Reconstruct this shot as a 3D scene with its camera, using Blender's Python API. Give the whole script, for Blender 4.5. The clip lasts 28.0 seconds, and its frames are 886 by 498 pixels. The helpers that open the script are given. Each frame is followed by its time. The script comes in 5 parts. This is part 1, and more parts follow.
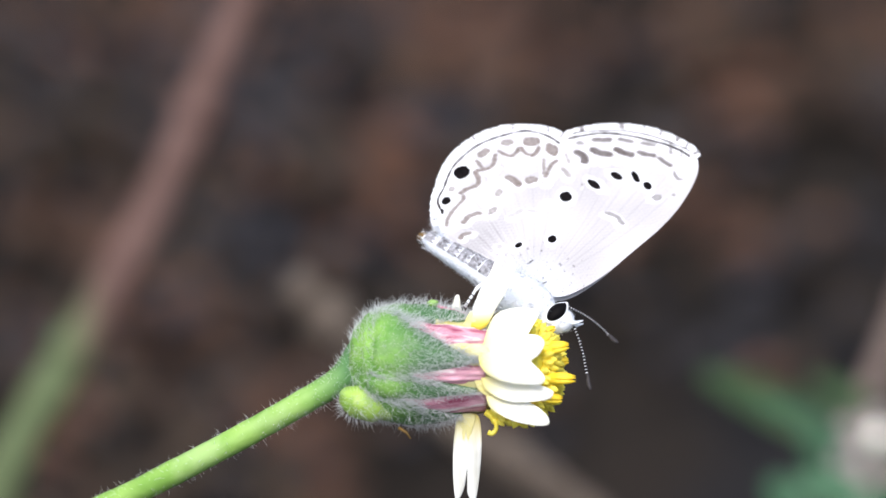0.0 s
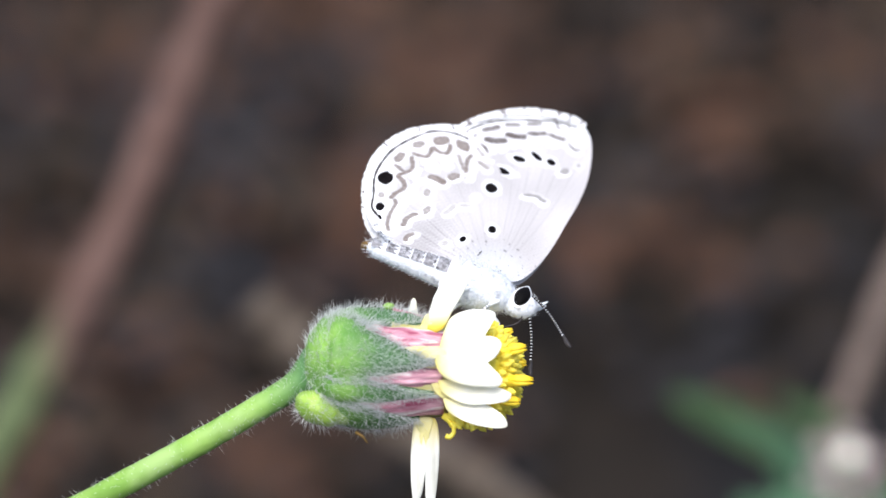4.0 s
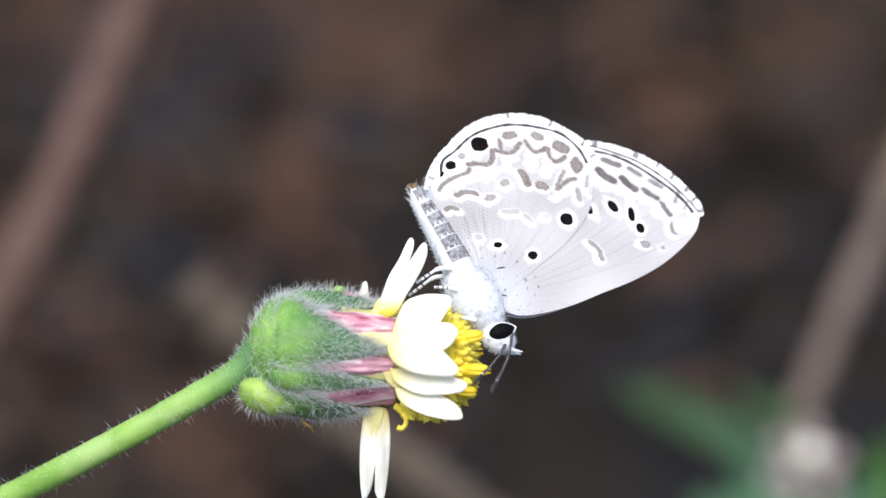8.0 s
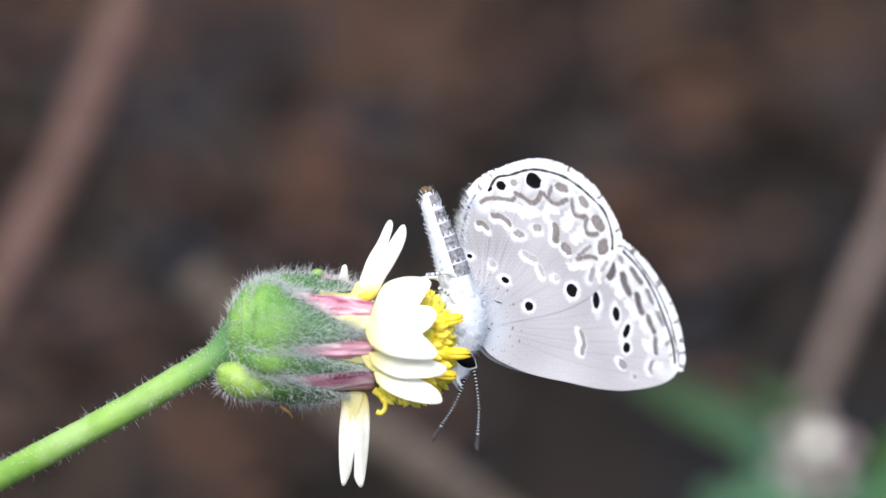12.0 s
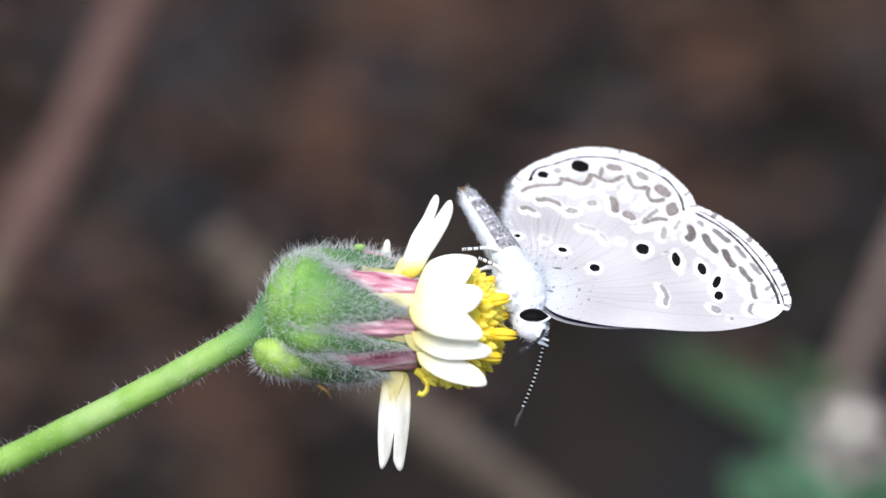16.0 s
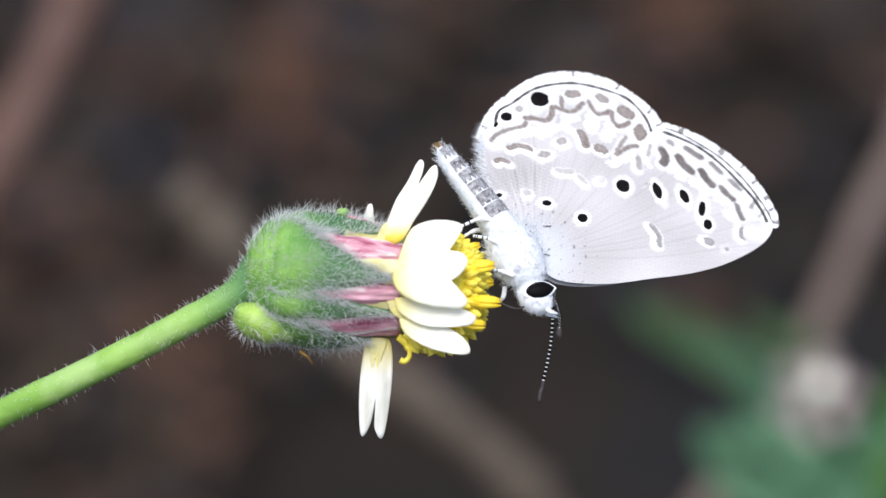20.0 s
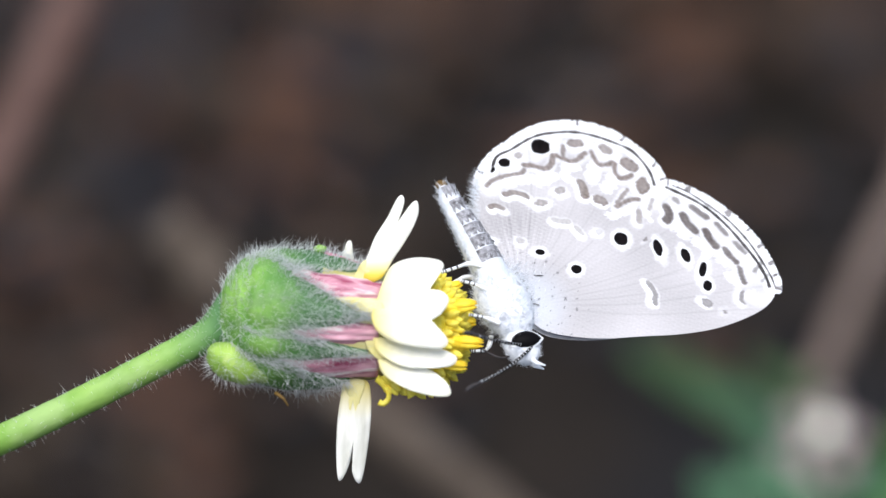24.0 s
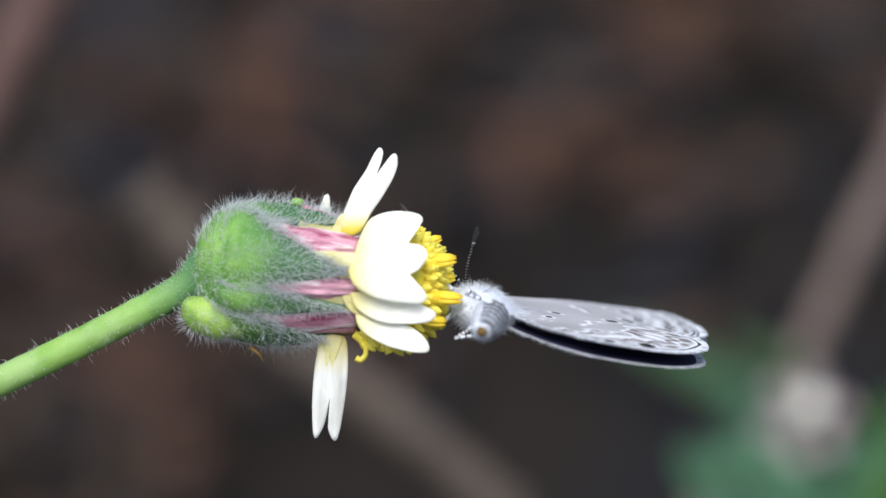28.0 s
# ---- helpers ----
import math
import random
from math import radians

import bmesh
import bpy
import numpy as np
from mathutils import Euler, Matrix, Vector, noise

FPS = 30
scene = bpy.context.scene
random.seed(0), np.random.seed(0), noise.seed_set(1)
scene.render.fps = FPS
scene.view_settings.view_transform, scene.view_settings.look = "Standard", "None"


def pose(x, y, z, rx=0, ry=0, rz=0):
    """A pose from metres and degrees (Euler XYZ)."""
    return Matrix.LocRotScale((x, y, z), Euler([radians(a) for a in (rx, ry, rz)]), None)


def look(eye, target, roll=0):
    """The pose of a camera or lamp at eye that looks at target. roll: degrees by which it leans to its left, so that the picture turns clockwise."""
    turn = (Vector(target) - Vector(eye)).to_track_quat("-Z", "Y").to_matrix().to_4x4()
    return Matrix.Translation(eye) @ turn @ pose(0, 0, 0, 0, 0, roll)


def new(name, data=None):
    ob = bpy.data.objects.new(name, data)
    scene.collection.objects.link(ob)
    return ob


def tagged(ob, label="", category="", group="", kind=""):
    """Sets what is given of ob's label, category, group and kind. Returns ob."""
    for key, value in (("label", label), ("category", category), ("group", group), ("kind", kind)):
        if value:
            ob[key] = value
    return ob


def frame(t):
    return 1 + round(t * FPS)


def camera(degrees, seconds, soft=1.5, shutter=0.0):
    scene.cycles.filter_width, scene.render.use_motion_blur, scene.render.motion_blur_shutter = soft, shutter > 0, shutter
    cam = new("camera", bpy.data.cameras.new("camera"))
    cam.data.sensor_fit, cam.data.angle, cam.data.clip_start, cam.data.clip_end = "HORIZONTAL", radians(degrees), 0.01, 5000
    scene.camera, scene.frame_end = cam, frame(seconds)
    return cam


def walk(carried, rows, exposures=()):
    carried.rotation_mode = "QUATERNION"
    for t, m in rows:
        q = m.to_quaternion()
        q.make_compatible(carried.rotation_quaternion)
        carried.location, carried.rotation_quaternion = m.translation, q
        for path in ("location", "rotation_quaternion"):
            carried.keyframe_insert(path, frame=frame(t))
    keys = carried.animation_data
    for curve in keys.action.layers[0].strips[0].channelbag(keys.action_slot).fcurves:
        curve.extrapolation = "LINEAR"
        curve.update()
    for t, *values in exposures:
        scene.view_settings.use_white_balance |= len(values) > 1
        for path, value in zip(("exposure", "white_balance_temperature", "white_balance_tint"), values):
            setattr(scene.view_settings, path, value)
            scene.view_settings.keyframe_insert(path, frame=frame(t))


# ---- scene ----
# ---- the plan: V is an upright plane through the flower; x right, y up, z towards the camera ----
LENS = 4.4
UNIT = 0.0333e-3                      # metres to one plan step
NEAR = 784 / math.tan(radians(LENS / 2)) * UNIT
TILT, HEIGHT = 35, 0.12
VIEW = Matrix(((1, 0, 0, 0),
               (0, math.sin(radians(TILT)), -math.cos(radians(TILT)), 0),
               (0, math.cos(radians(TILT)), math.sin(radians(TILT)), HEIGHT),
               (0, 0, 0, 1)))


def at(x, y, z=0.0):
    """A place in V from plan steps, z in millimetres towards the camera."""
    d = (NEAR - z * 1e-3) / NEAR * UNIT
    return Vector(((x - 784) * d, (441 - y) * d, z * 1e-3))


# ---- camera ----
cam = camera(LENS, 28.0, soft=1.5)
cam.data.dof.use_dof = True
cam.data.dof.aperture_fstop = 23.0
walk(cam, [
    (0, pose(0.005035, -0.627363, 0.562968, 55.183, 2.043, -0.498)),
    (0.5, pose(0.007432, -0.632687, 0.565014, 55.351, 2.620, -0.701)),
    (1, pose(0.011104, -0.639663, 0.562637, 55.736, 3.574, -1.130)),
    (1.5, pose(0.009781, -0.637980, 0.565618, 55.415, 2.910, -0.766)),
    (2, pose(0.007941, -0.628428, 0.563116, 55.287, 2.074, -0.341)),
    (2.5, pose(0.011101, -0.629414, 0.560563, 55.557, 2.534, -0.402)),
    (3, pose(0.007005, -0.629995, 0.562124, 55.479, 2.245, -0.557)),
    (3.5, pose(0.010369, -0.620727, 0.561282, 55.190, 2.153, -0.303)),
    (4, pose(0.009216, -0.627117, 0.550770, 55.916, 2.606, -0.727)),
    (4.5, pose(0.013264, -0.624164, 0.543611, 56.067, 2.720, -0.512)),
    (6.5, pose(0.007884, -0.606733, 0.533142, 55.907, 1.558, -0.344)),
    (7, pose(0.009035, -0.604138, 0.527930, 56.104, 1.747, -0.335)),
    (7.5, pose(0.005279, -0.596409, 0.531289, 55.658, 1.391, -0.485)),
    (8, pose(0.004387, -0.593636, 0.527897, 55.851, 1.618, -0.739)),
    (8.5, pose(0.005759, -0.595629, 0.520022, 56.266, 1.972, -0.795)),
    (9, pose(0.003370, -0.588506, 0.521848, 55.809, 1.141, -0.430)),
    (9.5, pose(0.007855, -0.592661, 0.509186, 56.566, 2.057, -0.599)),
    (10, pose(0.000595, -0.572863, 0.513149, 55.594, 0.137, 0.050)),
    (10.5, pose(0.001101, -0.580496, 0.521488, 55.635, 0.787, -0.312)),
    (11, pose(0.004051, -0.580409, 0.514038, 55.963, 1.253, -0.382)),
    (11.5, pose(0.007621, -0.580731, 0.518154, 55.840, 1.773, -0.400)),
    (12, pose(0.014942, -0.588714, 0.520393, 56.030, 2.218, -0.227)),
    (12.5, pose(0.006624, -0.580858, 0.509500, 56.069, 1.795, -0.635)),
    (14.5, pose(0.003816, -0.573064, 0.515693, 55.534, 0.827, -0.246)),
    (15, pose(0.000902, -0.570444, 0.507505, 55.878, 0.705, -0.290)),
    (15.5, pose(0.004809, -0.567628, 0.509379, 55.574, 0.503, 0.243)),
    (16, pose(0.006443, -0.566169, 0.510363, 55.582, 0.937, 0.104)),
    (16.5, pose(0.009397, -0.571215, 0.504210, 55.966, 1.308, 0.099)),
    (17, pose(0.002777, -0.562302, 0.500151, 55.783, 0.590, -0.085)),
    (17.5, pose(-0.003193, -0.553725, 0.511098, 54.740, -1.026, 0.407)),
    (18, pose(-0.010310, -0.552168, 0.506887, 55.109, -0.775, -0.477)),
    (18.5, pose(-0.010771, -0.547787, 0.512946, 54.544, -1.244, -0.097)),
    (19, pose(-0.006734, -0.552858, 0.507262, 55.184, -0.779, -0.004)),
    (19.5, pose(-0.002572, -0.557014, 0.502945, 55.466, -0.018, -0.087)),
    (20, pose(0.000000, -0.556687, 0.509797, 55.000, -0.000, 0.000)),
    (20.5, pose(0.009327, -0.558134, 0.507679, 55.224, 0.447, 0.239)),
    (21, pose(0.002338, -0.557087, 0.495965, 55.796, 0.915, -0.512)),
    (21.5, pose(0.000398, -0.547550, 0.502101, 55.238, 0.315, -0.317)),
    (22, pose(0.001300, -0.555767, 0.502823, 55.494, 0.486, -0.327)),
    (22.5, pose(0.002118, -0.551981, 0.503284, 55.266, 0.259, -0.094)),
    (24.5, pose(0.004979, -0.535000, 0.491532, 55.218, -0.016, 0.387)),
    (25, pose(-0.003542, -0.530659, 0.486739, 55.399, -0.068, -0.284)),
    (25.5, pose(-0.003434, -0.528149, 0.491567, 54.897, -0.635, 0.313)),
    (26, pose(0.004972, -0.533364, 0.485572, 55.659, 0.471, 0.322)),
    (26.5, pose(0.002161, -0.533401, 0.487837, 55.470, 0.091, 0.209)),
    (27, pose(0.003362, -0.527411, 0.488952, 54.912, -0.507, 0.643)),
    (27.5, pose(0.008271, -0.529358, 0.488724, 55.167, -0.078, 0.715)),
    (28, pose(0.004929, -0.532870, 0.485617, 55.513, -0.352, 0.527)),
], exposures=[(0, 0.15, 6420, 11), (4.5, 0.13, 6420, 10), (7, 0.02, 6410, 10), (9, 0.01, 6400, 10), (12.5, 0.12, 6400, 10), (15, -0.02, 6370, 10), (24, -0.08, 6350, 9), (28, -0.18, 6200, 9)])

# ---- light ----
world = bpy.data.worlds.new("overcast_sky")
scene.world = world
world.use_nodes = True
wn = world.node_tree.nodes
sky = wn.new("ShaderNodeTexSky")
sky.sky_type, sky.sun_disc = "NISHITA", False
sky.sun_elevation, sky.sun_rotation = radians(62), radians(200)
sky.air_density, sky.dust_density = 1.0, 3.0
world.node_tree.links.new(sky.outputs[0], wn["Background"].inputs[0])
wn["Background"].inputs[1].default_value = 0.18
sun = new("sun", bpy.data.lights.new("sun", "SUN"))
sun.data.energy, sun.data.angle, sun.data.color = 3.6, radians(45), (1.0, 0.975, 0.95)
sun.matrix_world = look((-0.08, -0.55, 1.9), (0, 0, 0))


# ---- materials ----
def material(name, col, col2=None, scale=600.0, detail=4.0, rough=0.6, bump=0.0, bump_scale=None, trans=0.0, stretch=None,
             spec=0.3, sheen=0.0, vary=0.0, spots=None, along=None):
    """col and col2 mixed by a noise of that scale; trans: share of light let through."""
    m = bpy.data.materials.new(name)
    m.use_nodes = True
    nt = m.node_tree
    n, l = nt.nodes, nt.links
    b = n["Principled BSDF"]
    b.inputs["Roughness"].default_value = rough
    b.inputs["Specular IOR Level"].default_value = spec
    if sheen:
        b.inputs["Sheen Weight"].default_value = sheen
    co = n.new("ShaderNodeTexCoord")
    vec = co.outputs["Object"]
    if stretch:
        mp = n.new("ShaderNodeMapping")
        mp.inputs["Scale"].default_value = stretch
        l.new(vec, mp.inputs["Vector"])
        vec = mp.outputs[0]
    nz = n.new("ShaderNodeTexNoise")
    nz.inputs["Scale"].default_value, nz.inputs["Detail"].default_value = scale, detail
    l.new(vec, nz.inputs["Vector"])
    rp = n.new("ShaderNodeValToRGB")
    rp.color_ramp.elements[0].position, rp.color_ramp.elements[1].position = 0.32, 0.68
    rp.color_ramp.elements[0].color = (*col, 1)
    rp.color_ramp.elements[1].color = (*(col2 or col), 1)
    l.new(nz.outputs["Fac"], rp.inputs["Fac"])
    colour = rp.outputs["Color"]
    if spots:
        n2 = n.new("ShaderNodeTexNoise")
        n2.inputs["Scale"].default_value, n2.inputs["Detail"].default_value = spots[1], 3
        l.new(vec, n2.inputs["Vector"])
        r2 = n.new("ShaderNodeValToRGB")
        r2.color_ramp.elements[0].position, r2.color_ramp.elements[1].position = spots[2], spots[2] + 0.12
        l.new(n2.outputs["Fac"], r2.inputs["Fac"])
        mx = n.new("ShaderNodeMix")
        mx.data_type = "RGBA"
        mx.inputs[7].default_value = (*spots[0], 1)
        l.new(r2.outputs["Color"], mx.inputs[0])
        l.new(colour, mx.inputs[6])
        colour = mx.outputs[2]
    if along:
        sx = n.new("ShaderNodeSeparateXYZ")
        l.new(co.outputs["Object"], sx.inputs[0])
        ma = n.new("ShaderNodeMapRange")
        ma.inputs[1].default_value, ma.inputs[2].default_value = along[1], along[2]
        l.new(sx.outputs[along[3] if len(along) > 3 else 0], ma.inputs[0])
        mx = n.new("ShaderNodeMix")
        mx.data_type = "RGBA"
        mx.inputs[7].default_value = (*along[0], 1)
        l.new(ma.outputs[0], mx.inputs[0])
        l.new(colour, mx.inputs[6])
        colour = mx.outputs[2]
    if vary:
        oi = n.new("ShaderNodeObjectInfo")
        ge = n.new("ShaderNodeNewGeometry")
        ad = n.new("ShaderNodeMath")
        ad.operation = "ADD"
        l.new(oi.outputs["Random"], ad.inputs[0])
        l.new(ge.outputs["Random Per Island"], ad.inputs[1])
        fr = n.new("ShaderNodeMath")
        fr.operation = "FRACT"
        l.new(ad.outputs[0], fr.inputs[0])
        mr = n.new("ShaderNodeMapRange")
        mr.inputs[3].default_value, mr.inputs[4].default_value = 1 - vary, 1 + vary
        l.new(fr.outputs[0], mr.inputs[0])
        hs = n.new("ShaderNodeHueSaturation")
        l.new(mr.outputs[0], hs.inputs["Value"])
        l.new(colour, hs.inputs["Color"])
        colour = hs.outputs[0]
    l.new(colour, b.inputs["Base Color"])
    if bump:
        nb = n.new("ShaderNodeTexNoise")
        nb.inputs["Scale"].default_value, nb.inputs["Detail"].default_value = bump_scale or scale * 4, 5
        l.new(vec, nb.inputs["Vector"])
        bp = n.new("ShaderNodeBump")
        bp.inputs["Strength"].default_value, bp.inputs["Distance"].default_value = 0.6, bump
        l.new(nb.outputs["Fac"], bp.inputs["Height"])
        l.new(bp.outputs[0], b.inputs["Normal"])
    if trans:
        tr = n.new("ShaderNodeBsdfTranslucent")
        l.new(colour, tr.inputs["Color"])
        mx = n.new("ShaderNodeMixShader")
        mx.inputs[0].default_value = trans
        l.new(b.outputs[0], mx.inputs[1])
        l.new(tr.outputs[0], mx.inputs[2])
        l.new(mx.outputs[0], n["Material Output"].inputs["Surface"])
    return m


# brown soil, near black: shade between the clods is put into its colour
SHADED_SOIL = material("soil", (0.0056, 0.0042, 0.0030), (0.013, 0.0085, 0.0053), scale=60, rough=0.9, bump=0.004, bump_scale=160,
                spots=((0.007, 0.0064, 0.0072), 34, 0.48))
CLOD = material("laterite_clod", (0.046, 0.031, 0.0205), (0.025, 0.018, 0.0125), scale=42, rough=0.9, bump=0.002, bump_scale=500, vary=0.5, spots=((0.082, 0.042, 0.026), 30, 0.54))
CLOD_RED = material("red_clod", (0.105, 0.050, 0.030), (0.058, 0.031, 0.021), scale=60, rough=0.9, bump=0.002, bump_scale=500, vary=0.3)
PEBBLE = material("grey_pebble", (0.028, 0.0265, 0.031), (0.0155, 0.0145, 0.0175), scale=90, rough=0.85, bump=0.001, bump_scale=500, vary=0.5)
DRY_STEM = material("dry_stem", (0.074, 0.056, 0.042), (0.108, 0.084, 0.065), scale=300, rough=0.7, stretch=(1, 1, 0.1))
RED_STEM = material("reddish_dry_stem", (0.085, 0.056, 0.045), (0.12, 0.082, 0.066), scale=300, rough=0.7, stretch=(1, 1, 0.1))
PALE_STEM = material("pale_dry_stem", (0.15, 0.113, 0.095), (0.205, 0.158, 0.135), scale=300, rough=0.7, stretch=(1, 1, 0.1))
GREEN_STEM = material("green_stem", (0.22, 0.42, 0.075), (0.32, 0.53, 0.12), scale=500, rough=0.5, bump=0.00008, trans=0.1,
                      spots=((0.36, 0.55, 0.16), 220, 0.5))
FAR_LEAF = material("far_leaf", (0.026, 0.082, 0.040), (0.044, 0.126, 0.062), scale=160, rough=0.5, trans=0.2)
FAR_LEAF_DARK = material("far_leaf_dull", (0.030, 0.060, 0.026), (0.050, 0.092, 0.040), scale=160, rough=0.6, spec=0.15, trans=0.2)
FAR_LEAF_GREEN = material("far_leaf_bright", (0.040, 0.115, 0.022), (0.065, 0.165, 0.035), scale=160, rough=0.5, trans=0.25)
FAR_LEAF_LIGHT = material("far_leaf_light", (0.05, 0.135, 0.066), (0.085, 0.205, 0.11), scale=160, rough=0.5, trans=0.25)
FAR_PETAL = material("far_petal", (0.33, 0.27, 0.265), (0.42, 0.35, 0.34), scale=300, rough=0.6, trans=0.2)
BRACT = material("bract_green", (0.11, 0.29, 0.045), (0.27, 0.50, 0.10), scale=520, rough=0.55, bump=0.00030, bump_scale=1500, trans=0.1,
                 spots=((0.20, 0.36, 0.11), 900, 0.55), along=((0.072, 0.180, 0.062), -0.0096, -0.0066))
SWELLING = material("swelling_green", (0.22, 0.41, 0.055), (0.38, 0.56, 0.11), scale=700, rough=0.45, bump=0.00020, bump_scale=1500, trans=0.1, spots=((0.42, 0.56, 0.16), 900, 0.58))
# darker than the bracts, so the grooves between them carry painted shade
CUP_SHADED = material("cup_green", (0.10, 0.24, 0.075), (0.16, 0.33, 0.11), scale=500, rough=0.6, bump=0.0001, bump_scale=2500)
STALK = material("stalk_green", (0.22, 0.42, 0.075), (0.32, 0.53, 0.12), scale=500, rough=0.5, bump=0.00010, bump_scale=1600, trans=0.1,
                 spots=((0.36, 0.55, 0.18), 220, 0.5), along=((0.11, 0.25, 0.09), -0.0152, -0.0118))
PINK = material("phyllary_pink", (0.30, 0.045, 0.10), (0.80, 0.46, 0.54), scale=2200, rough=0.45, bump=0.00010, bump_scale=4000, trans=0.05, stretch=(0.05, 1, 1),
                spots=((0.86, 0.78, 0.76), 1700, 0.56), along=((0.50, 0.44, 0.40), -0.0062, -0.0084))
PETAL = material("petal_cream", (0.93, 0.92, 0.78), (0.95, 0.95, 0.88), scale=700, rough=0.6, bump=0.00012, bump_scale=1500, trans=0.18, along=((0.88, 0.78, 0.22), -0.0010, -0.0031))
PETAL_UP = material("petal_upper", (0.93, 0.92, 0.80), (0.95, 0.95, 0.88), scale=700, rough=0.6, bump=0.00012, bump_scale=1500, trans=0.18, along=((0.84, 0.68, 0.09), 0.0017, 0.0007, 1))
# greyer than the other petals, streaked lengthwise, yellow towards its upper end
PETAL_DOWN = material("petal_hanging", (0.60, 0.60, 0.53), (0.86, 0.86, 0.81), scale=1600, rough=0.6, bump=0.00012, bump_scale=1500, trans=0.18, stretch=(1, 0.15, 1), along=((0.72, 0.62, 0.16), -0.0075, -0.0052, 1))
PETAL_BASE = material("petal_base_yellow", (0.68, 0.62, 0.22), (0.84, 0.79, 0.45), scale=700, rough=0.55, trans=0.2)
DISC = material("disc_yellow", (0.99, 0.83, 0.06), (0.99, 0.90, 0.17), scale=1800, rough=0.5, trans=0.3, vary=0.10)
DISC_DEEP = material("disc_orange", (0.95, 0.60, 0.02), (0.98, 0.78, 0.06), scale=1500, rough=0.5, trans=0.15, vary=0.08)
STAMEN = material("anther_brown", (0.10, 0.06, 0.02), (0.20, 0.12, 0.03), scale=2000, rough=0.6)
HAIR = material("plant_hair", (0.80, 0.83, 0.82), (0.90, 0.92, 0.92), scale=900, rough=0.4, trans=0.5)


def scale_material():
    """Wing scales: the painted colours with a fine powdery grain."""
    m = material("wing_scales", (0.93, 0.93, 0.93), (1.0, 1.0, 1.0), scale=9000, rough=0.65, bump=0.00003, bump_scale=7000, spec=0.12, trans=0.05)
    n, l = m.node_tree.nodes, m.node_tree.links
    at_node = n.new("ShaderNodeAttribute")
    at_node.attribute_name = "scales"
    mx = n.new("ShaderNodeMix")
    mx.data_type, mx.blend_type = "RGBA", "MULTIPLY"
    mx.inputs[0].default_value = 1.0
    rp = next(k for k in n if k.bl_idname == "ShaderNodeValToRGB")
    l.new(rp.outputs[0], mx.inputs[6])
    l.new(at_node.outputs["Color"], mx.inputs[7])
    l.new(mx.outputs[2], n["Principled BSDF"].inputs["Base Color"])
    l.new(mx.outputs[2], next(k for k in n if k.bl_idname == "ShaderNodeBsdfTranslucent").inputs["Color"])
    return m


WING = scale_material()
WING_TOP = material("wing_upper_blue", (0.030, 0.030, 0.075), (0.06, 0.06, 0.13), scale=900, rough=0.5)
WHITE_SCALE = material("white_scales", (0.76, 0.79, 0.83), (0.90, 0.91, 0.93), scale=3000, rough=0.6, bump=0.00002, bump_scale=12000)
DARK_SCALE = material("dark_scales", (0.026, 0.023, 0.025), (0.060, 0.052, 0.052), scale=2500, rough=0.65)
GREY_SCALE = material("grey_scales", (0.13, 0.12, 0.125), (0.26, 0.245, 0.25), scale=2500, rough=0.65)
BLACK_SCALE = material("black_scales", (0.005, 0.0045, 0.005), (0.011, 0.009, 0.010), scale=2500, rough=0.95, spec=0.03)
FUR = material("white_fur", (0.70, 0.75, 0.82), (0.84, 0.87, 0.90), scale=1500, rough=0.6, sheen=0.2)
SKIN = material("body_scales", (0.62, 0.66, 0.72), (0.78, 0.80, 0.84), scale=1800, rough=0.6, bump=0.00008, bump_scale=3200, spots=((0.36, 0.38, 0.43), 1500, 0.56))
BAND = material("abdomen_band", (0.085, 0.080, 0.085), (0.40, 0.40, 0.43), scale=3600, rough=0.7, bump=0.00005, bump_scale=6000)
EYE = material("eye_black", (0.003, 0.003, 0.0035), (0.006, 0.0055, 0.006), scale=800, rough=0.5, spec=0.04)


# ---- mesh tools ----
def thing(name, label, category, m, kind="", group=""):
    ob = new(name)
    ob.empty_display_size = 0.002
    ob.matrix_world = m
    return tagged(ob, label, category, group, kind)


def part(name, geo, mat, parent, label="", kind="", smooth=True):
    """One mesh object under a thing or a part, in its parent's space."""
    verts, faces = geo
    me = bpy.data.meshes.new(name)
    me.from_pydata([tuple(v) for v in verts], [], faces)
    if smooth:
        me.shade_smooth()
    me.materials.append(mat)
    ob = new(name, me)
    ob.parent = parent
    return tagged(ob, label, kind=kind)


def same_part(ob, m, parent):
    """The same mesh once more, at the pose m in the parent's space."""
    o = new(ob.name.split(".")[0], ob.data)
    o.parent = parent
    o.matrix_basis = m
    return o


def joined(geos):
    vs, fs = [], []
    for v, f in geos:
        k = len(vs)
        vs += list(v)
        fs += [tuple(i + k for i in q) for q in f]
    return vs, fs


def tube(points, radii, n=8, flat=1.0, up=Vector((0, 0, 1))):
    """A closed tube along the points; flat squeezes it along up."""
    pts = [Vector(p) for p in points]
    vs, fs = [], []
    for i, p in enumerate(pts):
        d = (pts[min(i + 1, len(pts) - 1)] - pts[max(i - 1, 0)]).normalized()
        a = d.cross(up)
        if a.length < 1e-4:
            a = d.cross(Vector((1, 0, 0.2)))
        a.normalize()
        b = a.cross(d)
        for k in range(n):
            w = 2 * math.pi * k / n
            vs.append(p + radii[i] * (math.cos(w) * a + math.sin(w) * flat * b))
    for i in range(len(pts) - 1):
        for k in range(n):
            k2 = (k + 1) % n
            fs.append((i * n + k, i * n + k2, (i + 1) * n + k2, (i + 1) * n + k))
    c = len(vs)
    vs += [pts[0], pts[-1]]
    e = (len(pts) - 1) * n
    for k in range(n):
        fs.append((c, (k + 1) % n, k))
        fs.append((c + 1, e + k, e + (k + 1) % n))
    return vs, fs


